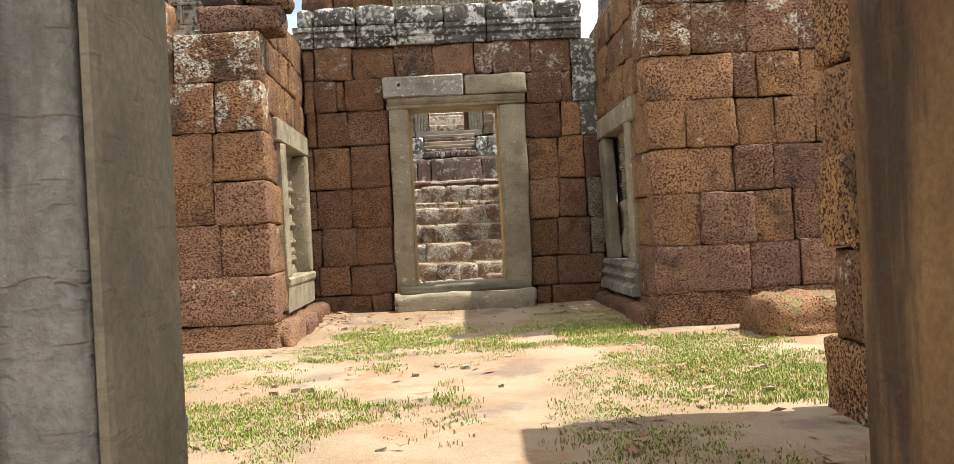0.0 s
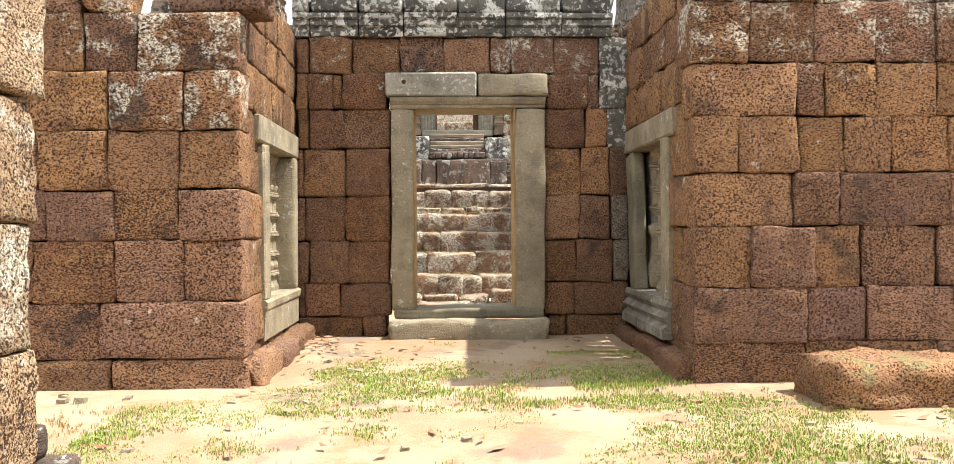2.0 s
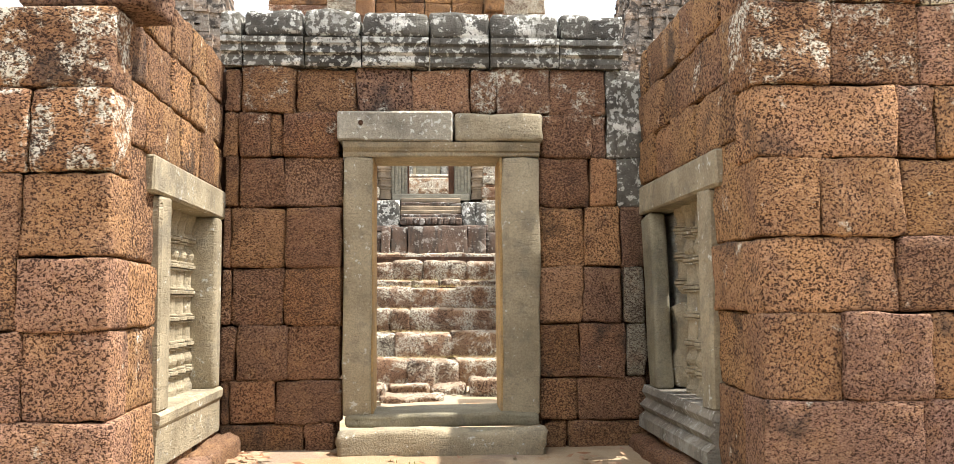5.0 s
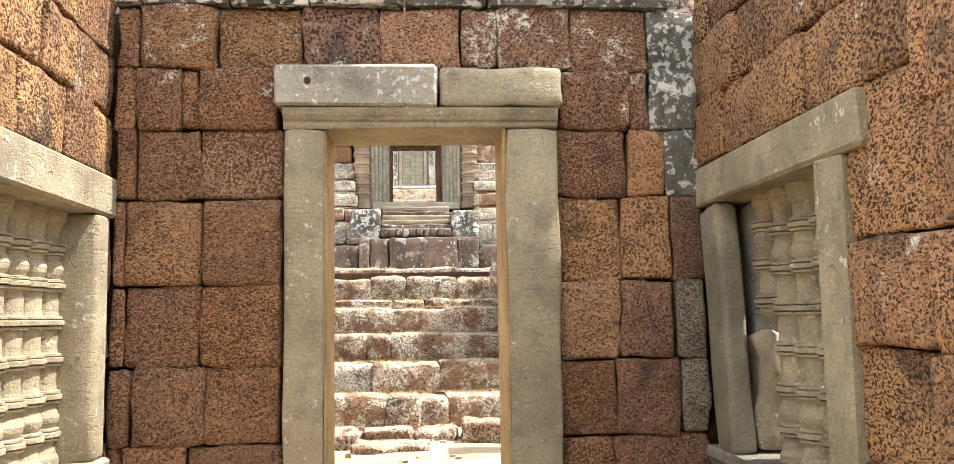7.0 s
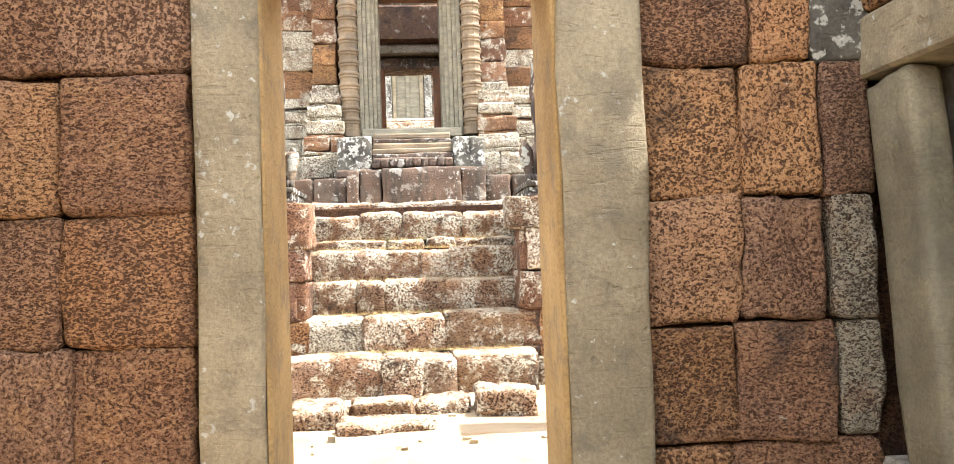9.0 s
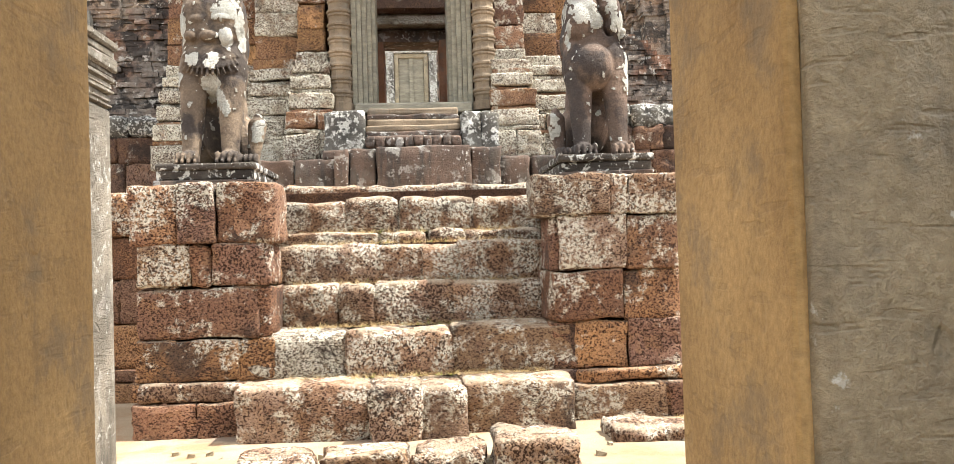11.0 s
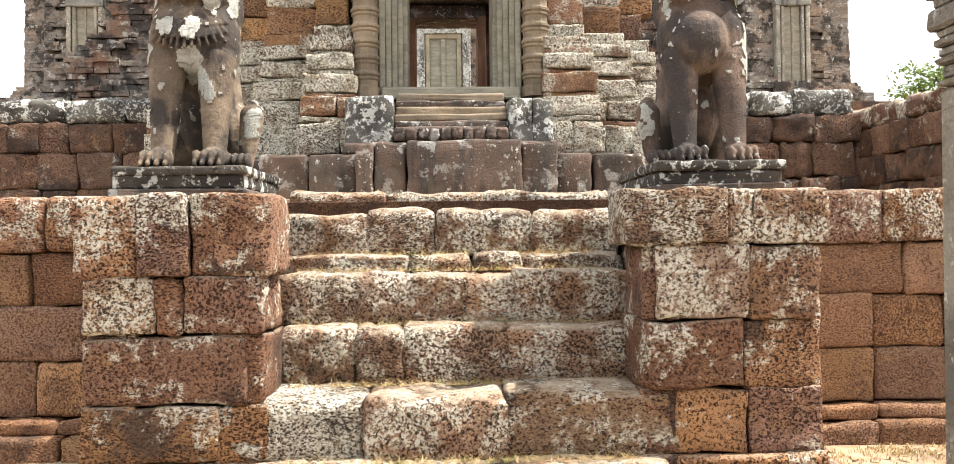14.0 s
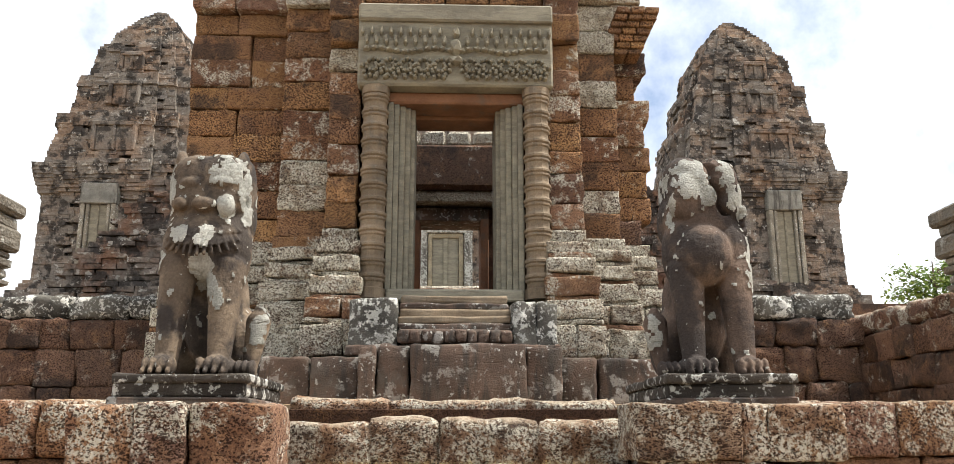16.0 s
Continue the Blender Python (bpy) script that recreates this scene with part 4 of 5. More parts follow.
for k, (o, d) in enumerate(((0.70, 0.0), (0.645, 0.05), (0.585, 0.10), (0.53, 0.15), (0.475, 0.21))):
    i = o - 0.06 if k < 4 else 0.425
    for s in (-1, 1):
        a, b = sorted((s * o + 0.015, s * i + 0.015))
        door_part("jamb_band", (a, 19.14 + d, 3.10), (b, 19.95, 5.175), M_STONE_GREEN)
door_part("head", (-0.70, 19.16, 5.178), (0.73, 19.55, 5.30), M_STONE_RED, 0.015)
door_part("head", (-0.70, 19.56, 5.150), (0.73, 19.95, 5.30), M_STONE_RED, 0.015)
door_part("threshold", (-0.66, 19.02, 3.08), (0.69, 19.9, 3.20), M_STONE_GREEN, 0.015)
COLONNETTE = [(0.125, 0.0), (0.125, 0.10)]
for k in range(13):
    z = 0.10 + 0.155 * k
    COLONNETTE += [(0.105, z + 0.01), (0.105, z + 0.06), (0.118, z + 0.075), (0.118, z + 0.09), (0.108, z + 0.10), (0.124, z + 0.115), (0.124, z + 0.135), (0.110, z + 0.15)]
COLONNETTE += [(0.125, 2.12), (0.125, 2.2)]
cv, cf = lathe([(r * 1.15, z) for r, z in COLONNETTE], 10)
for x in (-0.81, 0.845):
    link_mesh("colonnette", cv, cf, M_COLONNETTE, doorway, at=(x, 19.08, 3.10))
lintel = door_part("lintel", (-1.0, 18.98, 5.30), (1.02, 19.7, 6.14), M_STONE_GREEN, 0.02)


def lintel_carving():
    """Scrolls, a garland bar and a plain central figure in low relief."""
    bm = bmesh.new()
    def blob(x, z, rx, rz, ry=0.085):
        bmesh.ops.create_icosphere(bm, subdivisions=1, radius=1, matrix=Matrix.Translation((x, 18.985, z)) @ Matrix.Diagonal((rx, ry, rz, 1)))
    def ring(x, z, r, turns, flip):
        n = 16
        for k in range(n):
            t = k / n * turns * 2 * math.pi
            q = r * (1 - 0.72 * k / n)
            blob(x + flip * q * math.cos(t), z - q * math.sin(t), 0.03, 0.03, 0.08)
    for s in (-1, 1):
        for k in range(5):
            ring(s * (0.15 + 0.175 * k) + 0.01, 5.50, 0.115, 1.7, s)
        for k in range(12):
            blob(s * (0.06 + 0.078 * k) + 0.01, 5.68 + 0.02 * math.sin(k * 0.8), 0.05, 0.030)
        for k in range(9):
            blob(s * (0.12 + 0.10 * k) + 0.01, 5.79, 0.030, 0.075)
            blob(s * (0.17 + 0.10 * k) + 0.01, 5.89, 0.026, 0.065)
            blob(s * (0.12 + 0.10 * k) + 0.01, 5.38, 0.030, 0.030)
    blob(0.01, 5.72, 0.08, 0.11, 0.11)
    blob(0.01, 5.88, 0.05, 0.075, 0.11)
    blob(0.01, 5.57, 0.10, 0.06, 0.11)
    tagged(part("carving", bm, M_STONE_GREEN, lintel), kind="stuff").matrix_parent_inverse = Matrix.Translation((-0.01, -19.34, -5.72))


lintel_carving()
door_part("lintel_top", (-1.0, 18.93, 6.00), (1.02, 19.7, 6.20), M_STONE_GREEN, 0.02)
# back door
for s in (-1, 1):
    a, b = sorted((s * 0.56, s * 0.44))
    door_part("back_jamb", (a, 22.95, 3.05), (b, 23.55, 4.90), M_STONE_RED)
door_part("back_head", (-0.56, 22.95, 4.86), (0.56, 23.55, 5.05), M_STONE_BROWN)
door_part("back_lintel", (-0.85, 22.8, 5.10), (0.85, 23.5, 5.28), M_LAT_PALE, 0.03)
door_part("back_lintel", (-0.85, 22.7, 5.28), (0.85, 23.5, 5.95), M_LAT_DARK, 0.05)
for a, b in ((-0.85, -0.45), (-0.43, -0.08), (-0.06, 0.30), (0.32, 0.8)):
    door_part("back_block", (a, 22.85, 5.97), (b, 23.4, 6.22), M_LAT_PALE, 0.04)

# slabs and steps at the foot of the tower door
slab = set_back(structure("tower_steps", "worn dark sandstone slabs and moulded steps below the tower door", "steps"))
for a, b, y, z1 in ((-0.78, -0.64, 17.66, 2.50), (-0.63, -0.37, 17.68, 2.51), (-0.36, 0.575, 17.62, 2.52), (0.585, 0.87, 17.68, 2.50), (-1.20, -0.80, 17.95, 2.44), (-1.62, -1.21, 17.97, 2.45), (0.89, 1.20, 17.95, 2.44), (1.21, 1.75, 17.97, 2.43),
                    (-2.4, -1.63, 18.3, 2.45), (1.76, 2.5, 18.3, 2.42)):
    block("slab", (a, y, 2.04), (b, y + 0.9, z1), M_STONE_BROWN, slab, 0.02, 0.01)
for a, b, top in ((-0.96, -0.51, 3.02), (0.53, 0.735, 3.00), (0.74, 0.94, 2.985)):
    block("side_block", (a, 18.42, 2.50), (b, 19.05, top), M_CORNICE, slab, 0.025, 0.012)
    block("side_foot", (a - 0.015, 18.39, 2.50), (b + 0.015, 19.05, 2.60), M_STONE_BROWN, slab, 0.02, 0.010)
for z0, z1, y, m in ((2.50, 2.60, 18.36, M_STONE_BROWN), (2.60, 2.72, 18.32, M_STONE_BROWN), (2.72, 2.79, 18.46, M_STONE_BROWN), (2.79, 2.86, 18.50, M_COLONNETTE), (2.86, 2.95, 18.66, M_COLONNETTE), (2.95, 3.02, 18.70, M_STONE_BROWN), (3.02, 3.10, 18.84, M_COLONNETTE)):
    block("moulding", (-0.505, y, z0), (0.525, 19.1, z1), m, slab, 0.025, 0.010)
for k in range(10):
    block("petal", (-0.49 + 0.1 * k, 18.28, 2.60), (-0.395 + 0.1 * k, 18.36, 2.71), M_STONE_BROWN, slab, 0.03, 0.01)


# ---- guardian lions ----
def lion(x, y, z, face, mirror, label):
    verts, faces = [], []
    nu, nv = 18, 11

    def ball(cx, cy, cz, rx, ry, rz, turn=0.0, square=1.0):
        o, ct, st = len(verts), math.cos(radians(turn)), math.sin(radians(turn))
        bend = lambda v: math.copysign(abs(v) ** square, v)
        for i in range(nv + 1):
            a = math.pi * i / nv
            for k in range(nu):
                t = 2 * math.pi * k / nu
                px, py, pz = rx * bend(math.sin(a)) * bend(math.cos(t)), ry * bend(math.sin(a)) * bend(math.sin(t)), rz * bend(math.cos(a))
                verts.append(((cx + px) * mirror, cy + py * ct - pz * st, cz + py * st + pz * ct))
        for i in range(nv):
            for k in range(nu):
                faces.append([o + i * nu + k, o + (i + 1) * nu + k, o + (i + 1) * nu + (k + 1) % nu, o + i * nu + (k + 1) % nu])

    def limb(p, q, r0, r1, n=22):
        for k in range(n):
            t = k / (n - 1)
            r = r0 + (r1 - r0) * t
            ball(p[0] + (q[0] - p[0]) * t, p[1] + (q[1] - p[1]) * t, p[2] + (q[2] - p[2]) * t, r, r, r)

    for s in (-1, 1):
        limb((s * 0.145, -0.12, 0.66), (s * 0.150, -0.22, 0.10), 0.112, 0.068, 30)
        ball(s * 0.150, -0.27, 0.06, 0.075, 0.11, 0.065)
        for k in range(4):
            ball(s * 0.150 + (k - 1.5) * 0.046, -0.37 + 0.012 * abs(k - 1.5), 0.055, 0.0205, 0.055, 0.052, -14)
            ball(s * 0.150 + (k - 1.5) * 0.046, -0.425 + 0.012 * abs(k - 1.5), 0.022, 0.013, 0.03, 0.022)
        ball(s * 0.16, 0.30, 0.24, 0.12, 0.26, 0.24)
        ball(s * 0.13, -0.06, 0.78, 0.140, 0.16, 0.25)
        ball(s * 0.15, 0.03, 1.00, 0.115, 0.18, 0.20)
    ball(0, 0.02, 0.80, 0.23, 0.20, 0.34, 10)
    ball(0, 0.24, 0.46, 0.20, 0.28, 0.40, -20)
    ball(0, -0.12, 0.76, 0.18, 0.13, 0.18)
    ball(0, 0.0, 1.16, 0.228, 0.22, 0.215, 0, 0.5)
    ball(0, 0.0, 0.96, 0.235, 0.21, 0.20, 0, 0.8)
    if face:
        for s in (-1, 1):
            ball(s * 0.19, -0.07, 1.34, 0.035, 0.08, 0.07)
            ball(s * 0.225, 0.0, 1.18, 0.03, 0.12, 0.18)
        ball(0.0, -0.235, 1.03, 0.072, 0.05, 0.042)
        ball(-0.145, -0.215, 1.035, 0.042, 0.04, 0.042)
        ball(0.09, -0.20, 1.17, 0.07, 0.035, 0.035)
        ball(-0.09, -0.20, 1.17, 0.07, 0.035, 0.035)
        ball(0.13, -0.215, 1.03, 0.045, 0.035, 0.07)
        # mane of hanging locks under the chin
        for row, (n, zt, long) in enumerate(((17, 0.955, 0.12), (15, 0.91, 0.14), (11, 0.86, 0.15))):
            for k in range(n):
                a = (k / (n - 1) - 0.5) * 2
                limb((a * 0.13, -0.225 - 0.024 * row + 0.05 * a * a, zt), (a * 0.21, -0.268 - 0.014 * row + 0.09 * a * a, zt - long * (1 - 0.35 * a * a)), 0.009, 0.0125, 10)
    else:
        ball(-0.115, -0.06, 1.29, 0.115, 0.15, 0.115)
        ball(-0.09, -0.05, 1.36, 0.05, 0.09, 0.05)
        ball(0.12, 0.02, 1.30, 0.075, 0.15, 0.115)
        ball(0.09, 0.0, 1.38, 0.03, 0.07, 0.05)
        ball(-0.13, -0.15, 1.13, 0.11, 0.09, 0.17)
        ball(0.17, -0.10, 1.14, 0.06, 0.10, 0.17)
        ball(-0.04, -0.16, 0.75, 0.18, 0.15, 0.20)
        for r in range(3):
            for k in range(12):
                ball(0.225 + 0.014 * r, -0.15 + 0.06 * r + 0.006 * k, 1.04 - 0.043 * k, 0.022, 0.03, 0.025)
    side = 1 if face else -1
    limb((side * 0.295, -0.06, 0.06), (side * 0.325, -0.02, 0.34), 0.045, 0.075)
    ball(side * 0.325, 0.0, 0.40, 0.035, 0.06, 0.05)
    for k in range(4):
        ball(side * 0.285 + 0.038 * (k - 1.5), -0.20, 0.05, 0.021, 0.10, 0.052)
    me = bpy.data.meshes.new("lion_clay")
    me.from_pydata(verts, [], faces)
    clay = new("lion_clay", me)
    rem = clay.modifiers.new("remesh", "REMESH")
    rem.mode, rem.voxel_size, rem.use_smooth_shade = "VOXEL", 0.0095, True
    sm = clay.modifiers.new("smooth", "SMOOTH")
    sm.factor, sm.iterations = 0.5, 1
    graph = bpy.context.evaluated_depsgraph_get()
    graph.update()
    carved = bpy.data.meshes.new_from_object(clay.evaluated_get(graph))
    carved.name = "lion_statue"
    bpy.data.objects.remove(clay)
    carved.materials.clear()
    carved.materials.append(M_LION if face else M_LION_DARK)
    carved.materials.append(M_LION_LICHEN)
    if not face:
        # deep crack down the broken head
        for v in carved.vertices:
            c = v.co
            if c.z > 1.0 and c.y < 0.05:
                mid = 0.0 + (1.36 - c.z) * 0.28 + 0.012 * math.sin(c.z * 40)
                c.y += 0.085 * math.exp(-((c.x - mid) / 0.022) ** 2)
    # crusts of lichen stand proud of the stone with ragged rims
    plates = LEFT_CRUST if face else RIGHT_CRUST
    lifted = {}
    for f in carved.polygons:
        c = f.center
        if f.normal.y > 0.15:
            continue
        rag = 1.0 * noise.noise(c * 12) + 0.7 * noise.noise(c * 30) - 0.1
        if any(((c.x - a) / p) ** 2 + ((c.z - b) / q) ** 2 < 1.0 + rag for a, b, p, q in plates) or noise.noise(c * 17 + Vector((9, 0, 3 if face else 8))) > 0.56:
            f.material_index = 1
            for v in f.vertices:
                lifted[v] = f.normal.copy()
    for v, d in lifted.items():
        carved.vertices[v].co += d * 0.008
    ob = new("lion_statue", carved)
    ob.location = (x, y, z)
    return tagged(ob, label, "statue", "guardian lions")


# crust patches: x, z, half width, half height
LEFT_CRUST = [(0.11, 1.26, 0.11, 0.105), (0.127, 1.02, 0.055, 0.075), (-0.21, 1.135, 0.035, 0.18), (0.22, 1.08, 0.03, 0.2), (0.01, 0.64, 0.075, 0.09), (0.08, 0.53, 0.042, 0.09), (0.13, 0.45, 0.035, 0.06), (-0.24, 0.70, 0.04, 0.08), (-0.12, 0.85, 0.06, 0.06), (0.02, 0.82, 0.06, 0.07), (0.34, 0.30, 0.05, 0.11)]
RIGHT_CRUST = [(-0.11, 1.23, 0.125, 0.14), (-0.01, 1.11, 0.055, 0.06), (0.12, 1.28, 0.055, 0.10), (0.14, 1.11, 0.04, 0.08), (0.205, 1.05, 0.035, 0.13), (0.235, 0.75, 0.035, 0.19), (0.24, 0.61, 0.05, 0.09), (-0.35, 0.28, 0.05, 0.10), (-0.22, 1.0, 0.02, 0.1)]


def lion_plinth(x, y, z, w):
    p = tagged(empty("statue_plinth", (x, y, z)), "dark carved stone plinth spotted with white lichen", "plinth", "lion plinths")
    block("foot", (-w - 0.02, -0.50, 0.0), (w + 0.02, 0.60, 0.05), M_STONE_BROWN, p, 0.015, 0.006)
    block("body", (-w, -0.48, 0.045), (w, 0.58, 0.125), M_LION_BASE, p, 0.012, 0.006)
    block("top", (-w - 0.015, -0.50, 0.12), (w + 0.015, 0.60, 0.175), M_LION_BASE, p, 0.02, 0.008)
    return p


M_LION_BASE = sandstone("plinth_stone_dark", (0.032, 0.028, 0.024), (0.085, 0.070, 0.056), spots=0.56, relief=0.8, patches=0.9)
lion_plinth(-1.545, 16.0, 1.96, 0.36)
lion_plinth(1.52, 16.0, 1.96, 0.36)
lion(-1.55, 15.98, 2.13, True, 1, "seated brown sandstone lion with pale lichen and a worn face")
lion(1.535, 15.98, 2.13, False, 1, "seated dark sandstone lion with a broken face")

# ---- enclosure walls beside the tower ----
wall_enc = set_back(structure("wall_enclosure_west", "dark laterite enclosure wall with rounded coping"))
for z0, z1 in ((2.05, 2.38), (2.38, 2.82), (2.82, 3.18)):
    course(wall_enc, "x", 21.3, 0.5, -1, z0, z1, spread(-13, -2.9, 0.5), M_LAT_DARK, 0.03, 0.03, 0.02)
course(wall_enc, "x", 21.3, 0.5, -1, 3.18, 3.48, spread(-13, -2.9, 0.62), M_CORNICE, 0.04, 0.10, 0.03)
box_mesh("core", (-13, 21.4, 2.0), (-2.9, 21.8, 3.2), M_DARK_CORE, wall_enc)
wall_enc2 = set_back(structure("wall_enclosure_east", "broken laterite enclosure wall with rounded coping"))
for z0, z1 in ((2.05, 2.45), (2.45, 2.88), (2.88, 3.22)):
    course(wall_enc2, "x", 21.3, 0.5, -1, z0, z1, spread(2.1, 5.6 - (0.4 if z0 > 2.8 else 0), 0.6), M_LAT_DARK, 0.04, 0.04, 0.03)
course(wall_enc2, "x", 21.3, 0.5, -1, 3.22, 3.55, spread(2.1, 5.1, 0.6), M_CORNICE, 0.05, 0.08, 0.03)
box_mesh("core", (2.1, 21.45, 2.0), (5.2, 21.8, 3.2), M_DARK_CORE, wall_enc2)
wall_ret = structure("wall_terrace_east", "laterite wall running back along the terrace")
for z0, z1 in ((2.05, 2.40), (2.40, 2.80), (2.80, 3.20)):
    course(wall_ret, "y", 5.9, 0.6, -1, z0, z1, spread(16.5, 23.6, 0.55), M_LAT_DARK, 0.04, 0.03, 0.02)
course(wall_ret, "y", 5.95, 0.6, -1, 3.20, 3.52, spread(16.5, 23.6, 0.8), M_LAT_CHEEK, 0.04, 0.10, 0.03)
box_mesh("core", (6.05, 16.5, 2.0), (6.5, 23.6, 3.2), M_DARK_CORE, wall_ret)


# ---- brick ruins and far towers ----
def brick_heap(name, x0, x1, y, z0, zin, zout, label):
    """A brick wall whose broken top steps down away from the gate tower."""
    rng = random.Random(name)
    boxes, z = [], z0
    while z < max(zin, zout):
        x, s = x0, 1
        while x < x1:
            w = rng.uniform(0.2, 0.34)
            t = (x + w / 2 - x0) / (x1 - x0)
            lim = zout + (zin - zout) * min(max(t if x0 < 0 else 1 - t, 0.0), 1.0) ** 0.85
            if z + 0.05 < lim + rng.uniform(-0.14, 0.10):
                d = rng.uniform(-0.05, 0.05)
                boxes.append(((x + 0.005, y + d - (lim - z) * 0.06, z), (x + w - 0.005, y + 0.6, z + 0.083)))
            x += w
        z += 0.09
    v, f = gather(boxes, 0.012, 4)
    set_back(tagged(link_mesh(name, v, f, M_BRICK), label, "brick ruin", kind="stuff"))


brick_heap("brick_ruin", -6.5, -2.6, 24.0, 2.05, 7.6, 3.5, "crumbling dark red brick wall spotted with lichen")
brick_heap("brick_ruin_low", 2.0, 5.4, 24.0, 2.05, 6.6, 3.9, "crumbling brick wall stepping down to rubble")

FAR_PROFILE = [(5.3, 3.18), (5.7, 3.12), (5.75, 2.90), (6.0, 2.80), (6.1, 2.60), (8.6, 2.56), (8.7, 2.68), (8.95, 2.75), (9.2, 2.84), (9.5, 2.87), (9.55, 2.62), (10.7, 2.38), (10.8, 2.45), (11.1, 2.42), (11.15, 2.15), (12.1, 1.98), (12.2, 2.05), (12.5, 1.98), (12.55, 1.78),
               (13.3, 1.62), (13.4, 1.66), (13.7, 1.5), (13.75, 1.35), (14.3, 1.15), (14.4, 1.05), (14.7, 0.8), (15.0, 0.6), (15.3, 0.25)]


def profile_at(rows, z):
    for (z0, r0), (z1, r1) in zip(rows, rows[1:]):
        if z0 <= z <= z1:
            return r0 + (r1 - r0) * (z - z0) / max(z1 - z0, 1e-6)
    return rows[-1][1]


def far_tower(cx, cy, rows, door_off, seed, label, step=0.11):
    rng = random.Random(seed)
    t = tagged(empty("brick_tower", (cx, cy, rows[0][0])), label, "tower", "brick towers")
    names = [(5.3, 6.1, "plinth"), (6.1, 9.5, "body"), (9.5, 11.15, "tier"), (11.15, 12.4, "tier"), (12.4, 13.4, "tier"), (13.4, 16.5, "crown")]
    off = rows[0][0] - 5.3
    for zl, zh, nm in names:
        boxes, z = [], zl + off
        while z < min(zh + off, rows[-1][0]) - 0.01:
            r = profile_at(rows, z + step / 2)
            # redented plan: three nested squares on each side
            for side in (0, 1, 3):
                for frac, out in ((1.0, 0.86), (0.72, 0.94), (0.42, 1.0)):
                    half, face = r * frac * 0.86, r * out
                    u = -half
                    while u < half - 0.02:
                        w = min(rng.uniform(0.18, 0.5), half - u)
                        if rng.random() > 0.05:
                            d = face + rng.uniform(-0.05, 0.025) * (1.1 if z > 9.5 + off else 0.5)
                            if side == 0:
                                lo, hi = (u, -d, z), (u + w, -d + 0.7 * r, z + step)
                            elif side == 1:
                                lo, hi = (d - 0.7 * r, u, z), (d, u + w, z + step)
                            else:
                                lo, hi = (-d, u, z), (-d + 0.7 * r, u + w, z + step)
                            boxes.append((lo, hi))
                        u += w
            z += step
        v, f = gather([((a[0], a[1], a[2] - rows[0][0]), (b[0], b[1], b[2] - rows[0][0])) for a, b in boxes], 0.015, seed)
        link_mesh(nm, v, f, M_BRICK_TAN, t)
    # false door on the front
    y = -profile_at(rows, rows[0][0] + 2.0) - 0.08
    for lo, hi, m, nm in (((-0.50, y - 0.12, 0.75), (-0.36, y + 0.3, 2.9), M_STONE_GREY, "door_jamb"), ((0.36, y - 0.12, 0.75), (0.50, y + 0.3, 2.9), M_STONE_GREY, "door_jamb"), ((-0.36, y - 0.02, 0.75), (0.36, y + 0.3, 2.9), M_STONE_GREEN, "door_panel"),
                          ((-0.75, y - 0.16, 2.9), (0.75, y + 0.3, 3.5), M_STONE_DARK, "door_lintel"), ((-0.04, y - 0.06, 0.8), (0.04, y + 0.2, 2.88), M_STONE_GREEN, "door_rib"),
                          ((-0.72, y - 0.14, 0.7), (-0.54, y + 0.3, 2.9), M_STONE_GREY, "pilaster"), ((0.54, y - 0.14, 0.7), (0.72, y + 0.3, 2.9), M_STONE_GREY, "pilaster")):
        block(nm, (lo[0] * 0.68 + door_off, lo[1], lo[2]), (hi[0] * 0.68 + door_off, hi[1], hi[2]), m, t, 0.02, 0.006)
    # framed blind niche on the first tier, small ones above
    for zz, ww, hh in ((4.55, 0.62, 0.75), (6.15, 0.45, 0.6), (7.4, 0.35, 0.45)):
        yy = -profile_at(rows, rows[0][0] + zz) - 0.04
        for lo, hi, m, nm in (((-ww, yy - 0.05, zz), (-ww + 0.1, yy + 0.5, zz + hh), M_BRICK_TAN, "niche_side"), ((ww - 0.1, yy - 0.05, zz), (ww, yy + 0.5, zz + hh), M_BRICK_TAN, "niche_side"),
                              ((-ww, yy - 0.06, zz + hh), (ww, yy + 0.5, zz + hh + 0.12), M_BRICK_TAN, "niche_head"), ((-ww + 0.1, yy + 0.02, zz), (-0.05, yy + 0.5, zz + hh), M_BRICK_TAN, "niche_panel"),
                              ((0.05, yy + 0.02, zz), (ww - 0.1, yy + 0.5, zz + hh), M_BRICK_TAN, "niche_panel"), ((-0.05, yy - 0.03, zz), (0.05, yy + 0.5, zz + hh), M_BRICK_TAN, "niche_bar")):
            block(nm, (lo[0] + door_off * 0.5, lo[1], lo[2]), (hi[0] + door_off * 0.5, hi[1], hi[2]), m, t, 0.015, 0.006)
    return t


far_tower(9.48, 37.5, FAR_PROFILE, 0.35, 3, "tall weathered brick tower with stepped tiers")
far_tower(-9.45, 37.5, FAR_PROFILE, -0.35, 5, "tall weathered brick tower with stepped tiers")

# ---- upper terraces and the central tower ----
upper = structure("upper_terrace", "laterite upper terraces behind the gate tower", "terrace")
